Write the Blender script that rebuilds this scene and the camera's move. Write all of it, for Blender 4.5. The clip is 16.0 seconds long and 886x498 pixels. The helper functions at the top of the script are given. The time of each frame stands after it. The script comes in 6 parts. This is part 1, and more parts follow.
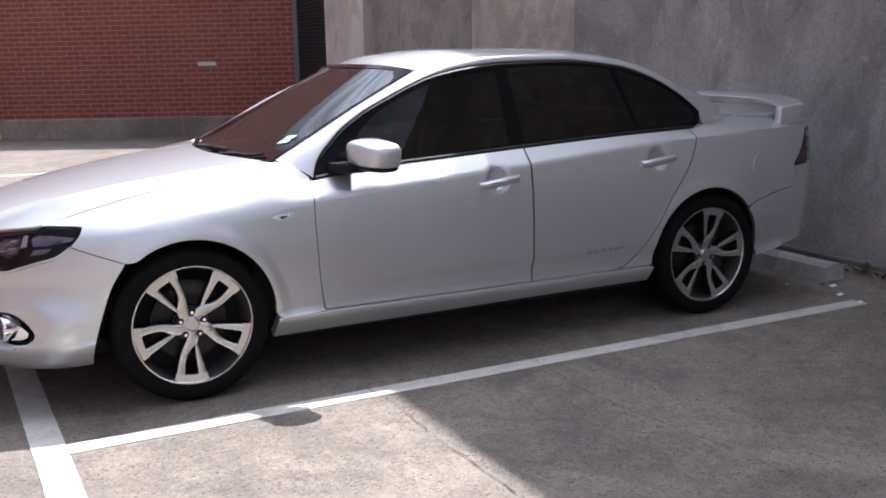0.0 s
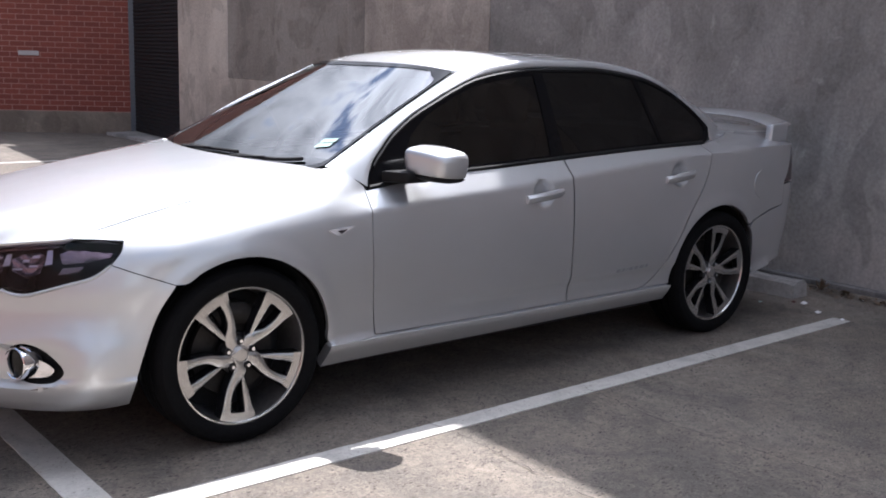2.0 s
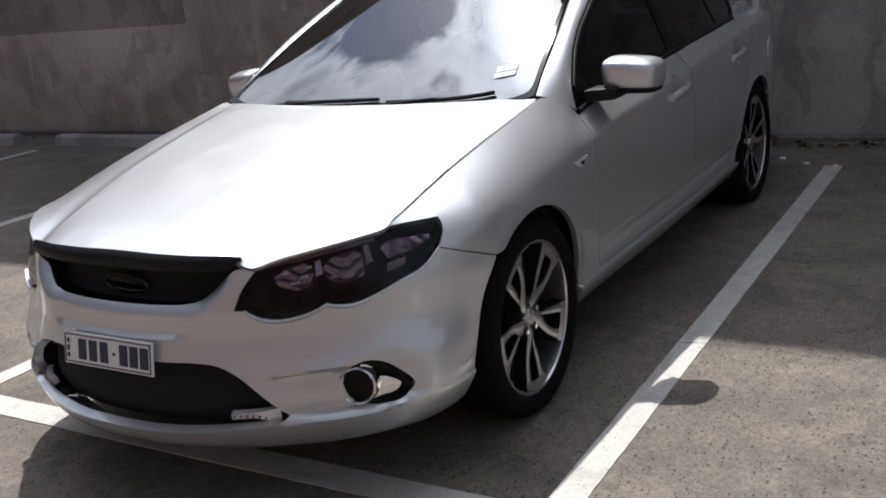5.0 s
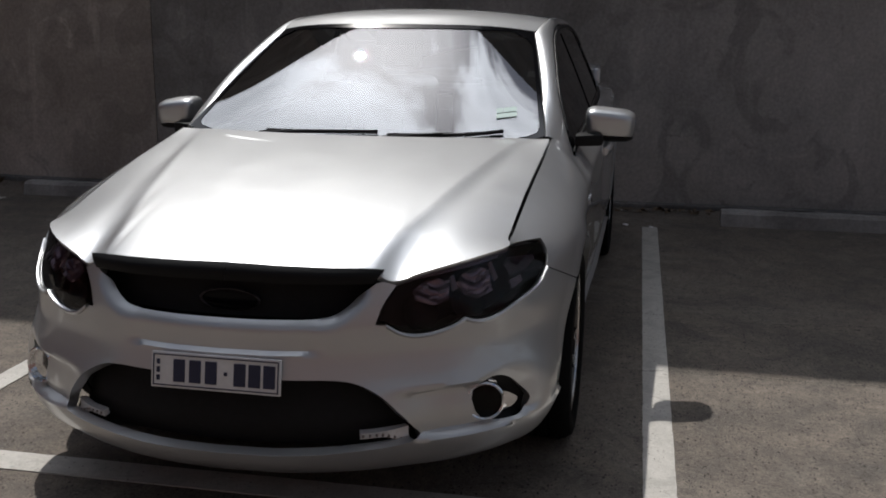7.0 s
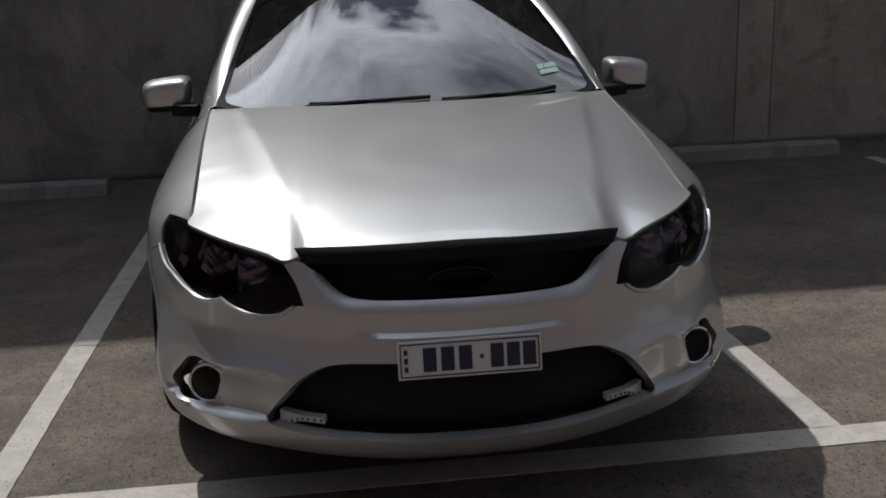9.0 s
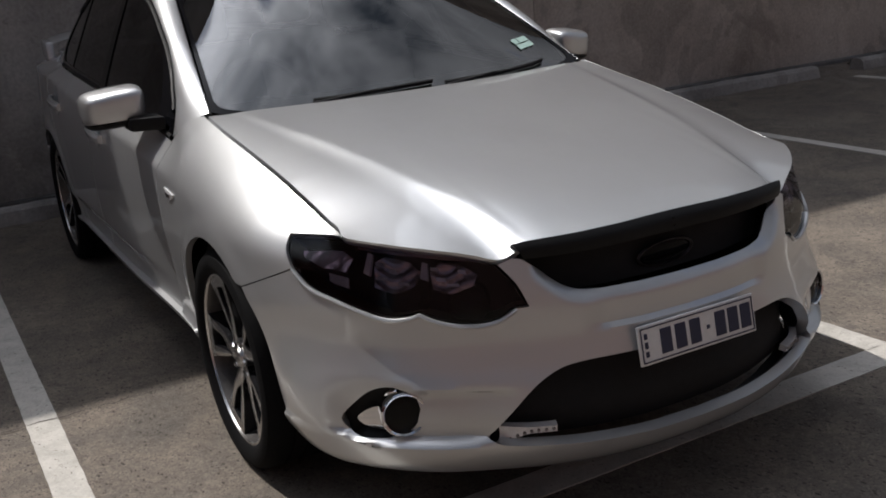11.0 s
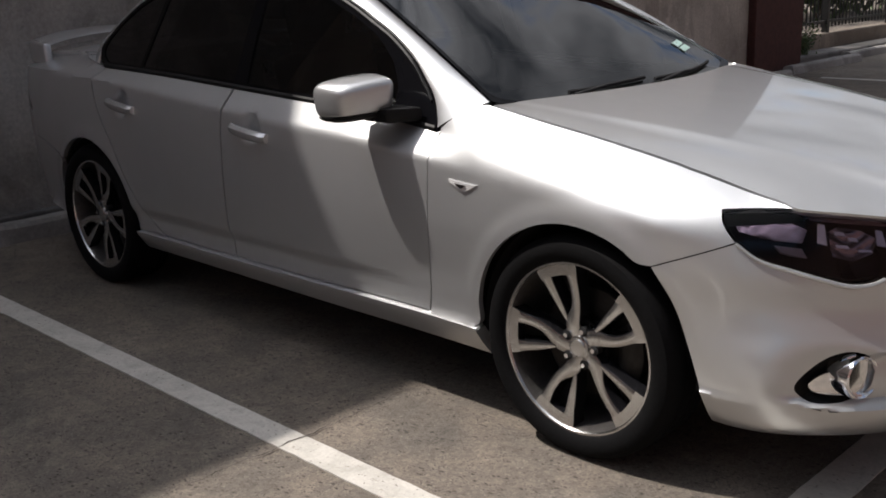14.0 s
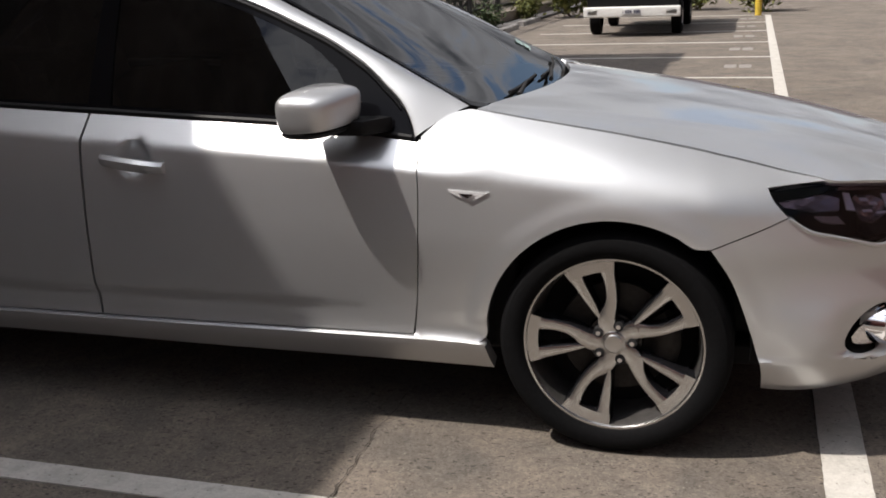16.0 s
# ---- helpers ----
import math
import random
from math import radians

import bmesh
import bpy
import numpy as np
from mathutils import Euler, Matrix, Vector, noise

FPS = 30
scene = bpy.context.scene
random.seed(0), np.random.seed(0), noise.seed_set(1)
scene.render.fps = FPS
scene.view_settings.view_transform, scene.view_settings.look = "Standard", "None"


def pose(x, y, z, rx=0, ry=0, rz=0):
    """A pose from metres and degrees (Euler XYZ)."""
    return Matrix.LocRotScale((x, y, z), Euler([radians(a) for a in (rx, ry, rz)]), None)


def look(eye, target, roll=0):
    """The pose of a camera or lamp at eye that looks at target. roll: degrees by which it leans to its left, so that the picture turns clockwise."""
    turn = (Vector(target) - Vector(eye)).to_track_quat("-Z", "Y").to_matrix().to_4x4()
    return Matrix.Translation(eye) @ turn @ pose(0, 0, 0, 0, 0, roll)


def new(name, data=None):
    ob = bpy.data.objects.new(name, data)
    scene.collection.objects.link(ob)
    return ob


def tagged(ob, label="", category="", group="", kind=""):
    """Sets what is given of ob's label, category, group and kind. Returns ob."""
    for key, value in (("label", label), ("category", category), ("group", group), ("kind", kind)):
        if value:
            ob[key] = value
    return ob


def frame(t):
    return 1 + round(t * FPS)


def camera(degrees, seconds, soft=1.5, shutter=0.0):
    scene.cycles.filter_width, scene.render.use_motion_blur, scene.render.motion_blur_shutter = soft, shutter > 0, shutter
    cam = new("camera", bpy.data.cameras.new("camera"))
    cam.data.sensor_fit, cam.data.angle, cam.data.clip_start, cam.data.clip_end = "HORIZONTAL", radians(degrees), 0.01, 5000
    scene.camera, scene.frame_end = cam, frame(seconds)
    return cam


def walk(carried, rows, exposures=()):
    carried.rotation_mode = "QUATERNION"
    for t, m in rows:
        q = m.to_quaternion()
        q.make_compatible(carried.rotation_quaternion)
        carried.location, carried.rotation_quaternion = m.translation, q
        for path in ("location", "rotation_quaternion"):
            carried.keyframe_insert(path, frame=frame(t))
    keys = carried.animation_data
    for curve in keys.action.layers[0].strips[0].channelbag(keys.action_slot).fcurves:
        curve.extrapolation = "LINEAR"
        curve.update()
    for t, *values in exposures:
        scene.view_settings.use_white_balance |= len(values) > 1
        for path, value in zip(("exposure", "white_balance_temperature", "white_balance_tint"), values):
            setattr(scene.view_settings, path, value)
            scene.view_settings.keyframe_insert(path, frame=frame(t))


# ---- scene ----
cam = camera(47.0, 16.0, soft=1.8)
PATH = [
    (0, (-0.947, -5.141, 1.468), (-0.061, -3.389, 1.086), -1.2),
    (0.5, (-1.009, -4.905, 1.443), (-0.168, -3.128, 1.074), -0.5),
    (1, (-1.266, -4.68, 1.471), (-0.24, -3.02, 1.033), 0.3),
    (1.5, (-1.541, -4.376, 1.445), (-0.381, -2.813, 0.986), 0.3),
    (2, (-1.731, -4.14, 1.435), (-0.484, -2.62, 1.067), 1.7),
    (2.5, (-1.994, -3.926, 1.448), (-0.679, -2.485, 1.008), 0.3),
    (3, (-2.229, -3.673, 1.476), (-0.832, -2.345, 0.941), -3.8),
    (3.5, (-2.389, -3.347, 1.509), (-0.994, -2.034, 0.936), -6.6),
    (4, (-2.598, -3.011, 1.512), (-1.088, -1.826, 0.951), -4.3),
    (4.5, (-2.763, -2.689, 1.507), (-1.155, -1.661, 0.911), -3.7),
    (5, (-2.843, -2.336, 1.529), (-1.216, -1.317, 0.97), -5.8),
    (5.2, (-2.895, -2.2, 1.514), (-1.236, -1.212, 0.994), -3.8),
    (7.5, (-3.48, -0.749, 1.449), (-1.558, -0.495, 0.958), -1.6),
    (8, (-3.413, -0.345, 1.457), (-1.494, -0.159, 0.922), -4.2),
    (8.5, (-3.418, 0.0, 1.459), (-1.473, 0.01, 0.994), -2.1),
    (9, (-3.427, 0.333, 1.453), (-1.509, 0.117, 0.93), -2.0),
    (9.5, (-3.252, 0.672, 1.456), (-1.362, 0.331, 0.897), -4.9),
    (11.8, (-2.57, 2.097, 1.438), (-1.044, 0.924, 0.893), -2.9),
    (12, (-2.493, 2.203, 1.424), (-1.001, 0.988, 0.881), -3.1),
    (12.5, (-2.226, 2.382, 1.42), (-0.75, 1.144, 0.883), -4.9),
    (13, (-2.094, 2.676, 1.415), (-0.606, 1.402, 1.011), -1.9),
    (13.5, (-1.935, 2.919, 1.412), (-0.52, 1.578, 0.965), -0.9),
    (14, (-1.687, 3.093, 1.402), (-0.322, 1.73, 0.875), -2.1),
    (14.5, (-1.501, 3.222, 1.374), (-0.397, 1.629, 0.882), -0.3),
    (15, (-1.217, 3.515, 1.437), (-0.384, 1.778, 0.897), -1.7),
    (15.5, (-0.772, 3.567, 1.445), (-0.068, 1.787, 0.866), -3.7),
    (16, (-0.36, 3.644, 1.408), (0.213, 1.805, 0.87), -2.2),
]
EXPOSURES = [(0.0, 1.6, 5950, 16), (1.0, 1.51, 5950, 16), (2.0, 1.5, 5950, 15), (3.0, 1.15, 6000, 14), (3.5, 0.83, 6050, 13), (5.0, 0.47, 6100, 12), (7.5, -0.62, 6250, 11), (8.5, -0.77, 6250, 11), (9.5, -0.55, 6250, 11), (12.0, 0.07, 6450, 13), (13.0, 0.25, 6500, 13), (14.5, 0.3, 6550, 13), (15.0, 0.29, 6550, 13), (16.0, 0.31, 6600, 13)]
walk(cam, [(t, look(eye, target, roll)) for t, eye, target, roll in PATH], EXPOSURES)

# ---------- daylight ----------
SUN = Vector((0.545, 0.33, 1.0)).normalized()
sun_el, sun_az = math.asin(SUN.z), math.atan2(SUN.x, SUN.y)
world = bpy.data.worlds.new("world")
scene.world = world
world.use_nodes = True
wn, wl = world.node_tree.nodes, world.node_tree.links
wn.clear()
w_out = wn.new("ShaderNodeOutputWorld")
w_bg = wn.new("ShaderNodeBackground")
w_sky = wn.new("ShaderNodeTexSky")
w_sky.sky_type, w_sky.sun_disc = "NISHITA", False
w_sky.sun_elevation, w_sky.sun_rotation = sun_el, sun_az
w_bg.inputs["Strength"].default_value = 0.10
# broken cloud all over the sky
w_co = wn.new("ShaderNodeTexCoord")
w_sep = wn.new("ShaderNodeSeparateXYZ")
w_add = wn.new("ShaderNodeMath"); w_add.operation = "ADD"; w_add.inputs[1].default_value = 0.32
w_max = wn.new("ShaderNodeMath"); w_max.operation = "MAXIMUM"; w_max.inputs[1].default_value = 0.05
w_div = wn.new("ShaderNodeVectorMath"); w_div.operation = "DIVIDE"
w_com = wn.new("ShaderNodeCombineXYZ")
wl.new(w_co.outputs["Generated"], w_sep.inputs[0])
wl.new(w_sep.outputs["Z"], w_add.inputs[0])
wl.new(w_add.outputs[0], w_max.inputs[0])
for axis in "XYZ":
    wl.new(w_max.outputs[0], w_com.inputs[axis])
wl.new(w_co.outputs["Generated"], w_div.inputs[0])
wl.new(w_com.outputs[0], w_div.inputs[1])
w_no = wn.new("ShaderNodeTexNoise")
w_no.inputs["Scale"].default_value, w_no.inputs["Detail"].default_value, w_no.inputs["Roughness"].default_value = 3.2, 10, 0.62
w_no.inputs["Distortion"].default_value = 0.35
wl.new(w_div.outputs[0], w_no.inputs["Vector"])
w_mask = wn.new("ShaderNodeValToRGB")
w_mask.color_ramp.elements[0].position, w_mask.color_ramp.elements[1].position = 0.405, 0.465
# the larger holes in the cloud, where the blue shows, and one thick bank
w_fac = w_no.outputs["Fac"]
for way, tight, deep in (((0.53, -0.06, 0.85), 260.0, 0.20), ((0.38, 0.57, 0.73), 260.0, 0.20), ((0.28, 0.79, 0.55), 500.0, 0.13), ((0.30, -0.57, 0.77), 40.0, -0.075)):
    g_dot = wn.new("ShaderNodeVectorMath"); g_dot.operation = "DOT_PRODUCT"; g_dot.inputs[1].default_value = Vector(way).normalized()
    g_max = wn.new("ShaderNodeMath"); g_max.operation = "MAXIMUM"; g_max.inputs[1].default_value = 0.0
    g_pow = wn.new("ShaderNodeMath"); g_pow.operation = "POWER"; g_pow.inputs[1].default_value = tight
    g_sub = wn.new("ShaderNodeMath"); g_sub.operation = "MULTIPLY_ADD"; g_sub.inputs[1].default_value = -deep
    wl.new(w_co.outputs["Generated"], g_dot.inputs[0])
    wl.new(g_dot.outputs["Value"], g_max.inputs[0])
    wl.new(g_max.outputs[0], g_pow.inputs[0])
    wl.new(g_pow.outputs[0], g_sub.inputs[0])
    wl.new(w_fac, g_sub.inputs[2])
    w_fac = g_sub.outputs[0]
# banks of bright cloud
for way, tight, much, tone in (((0.12, 0.82, 0.56), 9.0, 0.20, 0.455), ((0.28, -0.72, 0.63), 7.0, 0.28, 0.48), ((0.42, 0.20, 0.89), 34.0, 0.28, 0.465)):
    g_dot = wn.new("ShaderNodeVectorMath"); g_dot.operation = "DOT_PRODUCT"; g_dot.inputs[1].default_value = Vector(way).normalized()
    g_max = wn.new("ShaderNodeMath"); g_max.operation = "MAXIMUM"; g_max.inputs[1].default_value = 0.0
    g_pow = wn.new("ShaderNodeMath"); g_pow.operation = "POWER"; g_pow.inputs[1].default_value = tight
    g_mul = wn.new("ShaderNodeMath"); g_mul.operation = "MULTIPLY"; g_mul.inputs[1].default_value = much
    g_mix = wn.new("ShaderNodeMix"); g_mix.inputs["B"].default_value = tone
    wl.new(w_co.outputs["Generated"], g_dot.inputs[0])
    wl.new(g_dot.outputs["Value"], g_max.inputs[0])
    wl.new(g_max.outputs[0], g_pow.inputs[0])
    wl.new(g_pow.outputs[0], g_mul.inputs[0])
    wl.new(g_mul.outputs[0], g_mix.inputs["Factor"])
    wl.new(w_fac, g_mix.inputs["A"])
    w_fac = g_mix.outputs["Result"]
wl.new(w_fac, w_mask.inputs[0])
w_tone = wn.new("ShaderNodeValToRGB")
w_tone.color_ramp.elements[0].position, w_tone.color_ramp.elements[1].position = 0.44, 0.64
w_tone.color_ramp.elements[0].color, w_tone.color_ramp.elements[1].color = (3.5, 3.6, 3.78, 1), (0.36, 0.43, 0.54, 1)
wl.new(w_fac, w_tone.inputs[0])
w_mix = wn.new("ShaderNodeMix"); w_mix.data_type = "RGBA"
wl.new(w_mask.outputs[0], w_mix.inputs["Factor"])
wl.new(w_sky.outputs[0], w_mix.inputs["A"])
# cloud near the sun is lit through and far brighter
w_dot = wn.new("ShaderNodeVectorMath"); w_dot.operation = "DOT_PRODUCT"; w_dot.inputs[1].default_value = SUN
wl.new(w_co.outputs["Generated"], w_dot.inputs[0])
w_clip = wn.new("ShaderNodeMath"); w_clip.operation = "MAXIMUM"; w_clip.inputs[1].default_value = 0.0
w_pow = wn.new("ShaderNodeMath"); w_pow.operation = "POWER"; w_pow.inputs[1].default_value = 8.0
w_mul = wn.new("ShaderNodeMath"); w_mul.operation = "MULTIPLY_ADD"; w_mul.inputs[1].default_value, w_mul.inputs[2].default_value = 14.0, 0.7
wl.new(w_dot.outputs["Value"], w_clip.inputs[0])
wl.new(w_clip.outputs[0], w_pow.inputs[0])
wl.new(w_pow.outputs[0], w_mul.inputs[0])
# added slope: cloud dims towards +y and brightens towards -y, balancing the car's side light
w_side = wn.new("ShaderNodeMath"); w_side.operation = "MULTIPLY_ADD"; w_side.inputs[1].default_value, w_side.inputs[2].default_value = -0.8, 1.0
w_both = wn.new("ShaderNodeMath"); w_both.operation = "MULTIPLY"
# and one bank low over the brick building stands in full sun
w_bk = wn.new("ShaderNodeVectorMath"); w_bk.operation = "DOT_PRODUCT"; w_bk.inputs[1].default_value = Vector((0.2, 0.84, 0.5)).normalized()
w_bm = wn.new("ShaderNodeMath"); w_bm.operation = "MAXIMUM"; w_bm.inputs[1].default_value = 0.0
w_bp = wn.new("ShaderNodeMath"); w_bp.operation = "POWER"; w_bp.inputs[1].default_value = 40.0
w_bs = wn.new("ShaderNodeMath"); w_bs.operation = "ADD"
wl.new(w_co.outputs["Generated"], w_bk.inputs[0])
wl.new(w_bk.outputs["Value"], w_bm.inputs[0])
wl.new(w_bm.outputs[0], w_bp.inputs[0])
wl.new(w_bp.outputs[0], w_bs.inputs[0])
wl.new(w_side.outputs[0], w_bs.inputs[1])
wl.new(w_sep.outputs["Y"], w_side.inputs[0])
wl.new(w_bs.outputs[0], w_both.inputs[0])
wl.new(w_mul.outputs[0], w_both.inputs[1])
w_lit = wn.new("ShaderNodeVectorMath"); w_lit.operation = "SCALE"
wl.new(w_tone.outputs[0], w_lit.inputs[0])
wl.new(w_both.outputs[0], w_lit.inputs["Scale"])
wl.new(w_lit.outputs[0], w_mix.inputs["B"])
# glare right round the sun
w_gp = wn.new("ShaderNodeMath"); w_gp.operation = "POWER"; w_gp.inputs[1].default_value = 90.0
w_gm = wn.new("ShaderNodeMath"); w_gm.operation = "MULTIPLY"; w_gm.inputs[1].default_value = 34.0
w_ga = wn.new("ShaderNodeVectorMath"); w_ga.operation = "ADD"
wl.new(w_clip.outputs[0], w_gp.inputs[0])
wl.new(w_gp.outputs[0], w_gm.inputs[0])
wl.new(w_gm.outputs[0], w_ga.inputs[1])
wl.new(w_mix.outputs["Result"], w_ga.inputs[0])
wl.new(w_ga.outputs[0], w_bg.inputs["Color"])
wl.new(w_bg.outputs[0], w_out.inputs[0])
sun = new("sun", bpy.data.lights.new("sun", "SUN"))
sun.data.energy, sun.data.angle, sun.data.color = 4.35, radians(0.6), (1.0, 0.95, 0.87)
sun.matrix_world = look(SUN * 60, (0, 0, 0))

# ---------- materials ----------


class Mat:
    """A node material with a short way to lay nodes."""

    def __init__(self, name, color=(0.5, 0.5, 0.5), rough=0.5, metal=0.0, **more):
        self.m = bpy.data.materials.new(name)
        self.m.use_nodes = True
        self.n, self.l = self.m.node_tree.nodes, self.m.node_tree.links
        self.b = self.n["Principled BSDF"]
        self.set("Base Color", (*color, 1))
        self.set("Roughness", rough)
        self.set("Metallic", metal)
        for key, value in more.items():
            self.set(key.replace("_", " "), value)

    def set(self, key, value):
        self.b.inputs[key].default_value = value

    def coords(self, scale=(1, 1, 1), kind="Object"):
        c, m = self.n.new("ShaderNodeTexCoord"), self.n.new("ShaderNodeMapping")
        m.inputs["Scale"].default_value = scale
        self.l.new(c.outputs[kind], m.inputs[0])
        return m.outputs[0]

    def noise(self, scale, detail=4, rough=0.55, at=None, distort=0.0):
        t = self.n.new("ShaderNodeTexNoise")
        t.inputs["Scale"].default_value, t.inputs["Detail"].default_value = scale, detail
        t.inputs["Roughness"].default_value, t.inputs["Distortion"].default_value = rough, distort
        self.l.new(at if at is not None else self.coords(), t.inputs["Vector"])
        return t.outputs["Fac"]

    def cells(self, scale, at=None, out="Distance", feature="F1"):
        t = self.n.new("ShaderNodeTexVoronoi")
        t.feature = feature
        t.inputs["Scale"].default_value = scale
        self.l.new(at if at is not None else self.coords(), t.inputs["Vector"])
        return t.outputs[out]

    def ramp(self, fac, *stops):
        r = self.n.new("ShaderNodeValToRGB")
        e = r.color_ramp.elements
        while len(e) < len(stops):
            e.new(0.5)
        for k, (p, c) in zip(e, stops):
            k.position = p
            k.color = (c, c, c, 1) if isinstance(c, (int, float)) else (*c, 1)
        self.l.new(fac, r.inputs[0])
        return r.outputs[0]

    def mix(self, fac, a, b, how="MIX"):
        x = self.n.new("ShaderNodeMix")
        x.data_type, x.blend_type = "RGBA", how
        for key, v in (("Factor", fac), ("A", a), ("B", b)):
            if isinstance(v, (int, float)):
                x.inputs[key].default_value = v if key == "Factor" else (v, v, v, 1)
            elif isinstance(v, tuple):
                x.inputs[key].default_value = (*v, 1)
            else:
                self.l.new(v, x.inputs[key])
        return x.outputs["Result"]

    def bump(self, height, strength=0.3, distance=0.01, over=None):
        b = self.n.new("ShaderNodeBump")
        b.inputs["Strength"].default_value, b.inputs["Distance"].default_value = strength, distance
        self.l.new(height, b.inputs["Height"])
        if over is not None:
            self.l.new(over, b.inputs["Normal"])
        return b.outputs[0]

    def link(self, out, key):
        self.l.new(out, self.b.inputs[key])
        return self


def concrete(name, base, dark, light, streaks=0.5, pit=0.25):
    """Old concrete: clouds of tone, run-down streaks, grain and pits."""
    m = Mat(name, base, 0.92)
    big = m.noise(0.55, 6, 0.62, distort=0.6)
    fine = m.noise(38, 5, 0.7)
    runs = m.noise(1.0, 5, 0.6, m.coords((2.2, 2.2, 0.22)), 0.4)
    col = m.mix(m.ramp(big, (0.38, 0.0), (0.63, 1.0)), dark, light)
    col = m.mix(m.ramp(runs, (0.52, 0.0), (0.80, streaks * 0.7)), col, tuple(c * 0.55 for c in dark))
    spots = m.noise(3.2, 6, 0.7, distort=1.2)
    col = m.mix(m.ramp(spots, (0.60, 0.0), (0.72, 0.45)), col, tuple(min(1, c * 1.35) for c in light))
    dots = m.noise(4.2, 4, 0.55, distort=2.4)
    col = m.mix(m.ramp(dots, (0.64, 0.0), (0.74, 0.35)), col, tuple(c * 0.5 for c in dark))
    blot = m.noise(2.1, 3, 0.5, m.coords((1.0, 1.0, 0.8)), 1.1)
    col = m.mix(m.ramp(blot, (0.55, 0.0), (0.60, 0.34)), col, tuple(c * 0.62 for c in dark))
    pale = m.noise(1.0, 4, 0.6, m.coords((5.0, 5.0, 0.9)), 0.3)
    col = m.mix(m.ramp(pale, (0.60, 0.0), (0.70, 0.30)), col, tuple(min(1, c * 1.3) for c in light))
    smear = m.noise(1.4, 5, 0.6, m.coords((1.0, 1.0, 0.7)), 1.6)
    col = m.mix(m.ramp(smear, (0.56, 0.0), (0.72, 0.32)), col, tuple(c * 0.7 for c in dark))
    col = m.mix(0.35, col, m.ramp(fine, (0.3, 0.25), (0.75, 0.85)), "OVERLAY")
    m.link(col, "Base Color")
    m.link(m.bump(fine, pit, 0.006, m.bump(big, 0.3, 0.03)), "Normal")
    return m.m


def ground_material():
    """Worn concrete paving with exposed stones, dark pits, stains and hair cracks."""
    m = Mat("worn_concrete_paving", (0.3, 0.28, 0.26), 0.95)
    big = m.noise(0.35, 5, 0.6, distort=0.5)
    mid = m.noise(3.0, 5, 0.65, distort=0.8)
    grain = m.noise(120, 4, 0.7)
    col = m.mix(m.ramp(big, (0.3, 0.0), (0.7, 1.0)), (0.122, 0.101, 0.082), (0.184, 0.154, 0.126))
    col = m.mix(m.ramp(mid, (0.38, 0.0), (0.66, 0.75)), col, (0.075, 0.068, 0.060))
    blot = m.noise(0.9, 6, 0.66, distort=1.4)
    col = m.mix(m.ramp(blot, (0.50, 0.0), (0.66, 0.55)), col, (0.205, 0.178, 0.150))
    speck = m.noise(26, 4, 0.7, distort=0.8)
    col = m.mix(0.28, col, m.ramp(speck, (0.32, 0.25), (0.70, 0.80)), "OVERLAY")
    stones = m.cells(85, out="Color")
    col = m.mix(0.28, col, m.ramp(stones, (0.1, 0.25), (0.9, 0.85)), "OVERLAY")
    col = m.mix(0.4, col, m.ramp(grain, (0.3, 0.2), (0.75, 0.85)), "OVERLAY")
    at = m.coords((1.0, 1.9, 1.0))
    pits = m.ramp(m.cells(27, m.mix(0.03, at, m.noise(40, 3, 0.6), "ADD")), (0.17, 1.0), (0.24, 0.0))
    some = m.ramp(m.noise(7, 3, 0.6), (0.38, 0.0), (0.50, 1.0))
    hole = m.mix(1.0, pits, some, "MULTIPLY")
    small = m.mix(1.0, m.ramp(m.cells(75, at), (0.18, 1.0), (0.30, 0.0)), m.ramp(m.noise(14, 3, 0.6), (0.40, 0.0), (0.52, 1.0)), "MULTIPLY")
    hole = m.mix(1.0, hole, small, "LIGHTEN")
    pale = m.mix(1.0, m.ramp(m.cells(55, m.coords((1.3, 1.0, 1.0))), (0.12, 1.0), (0.26, 0.0)), m.ramp(m.noise(11, 3, 0.6, distort=1.0), (0.44, 0.0), (0.56, 0.9)), "MULTIPLY")
    col = m.mix(m.mix(1.0, pale, 0.55, "MULTIPLY"), col, (0.27, 0.245, 0.21))
    col = m.mix(m.mix(1.0, hole, 0.92, "MULTIPLY"), col, (0.034, 0.029, 0.025))
    warped = m.mix(0.12, m.coords(), m.noise(2.2, 4, 0.6), "ADD")
    crack = m.ramp(m.cells(0.42, warped, "Distance", "DISTANCE_TO_EDGE"), (0.0, 1.0), (0.0035, 0.0))
    col = m.mix(m.mix(1.0, crack, 0.3, "MULTIPLY"), col, (0.08, 0.07, 0.06))
    oil = m.ramp(m.noise(1.3, 4, 0.5, distort=1.0), (0.62, 0.0), (0.78, 0.5))
    col = m.mix(oil, col, (0.075, 0.07, 0.065))
    m.link(col, "Base Color")
    m.link(m.bump(m.mix(0.5, m.ramp(grain, (0.2, 0.0), (0.8, 1.0)), m.mix(1.0, 1.0, hole, "SUBTRACT")), 0.5, 0.006), "Normal")
    return m.m


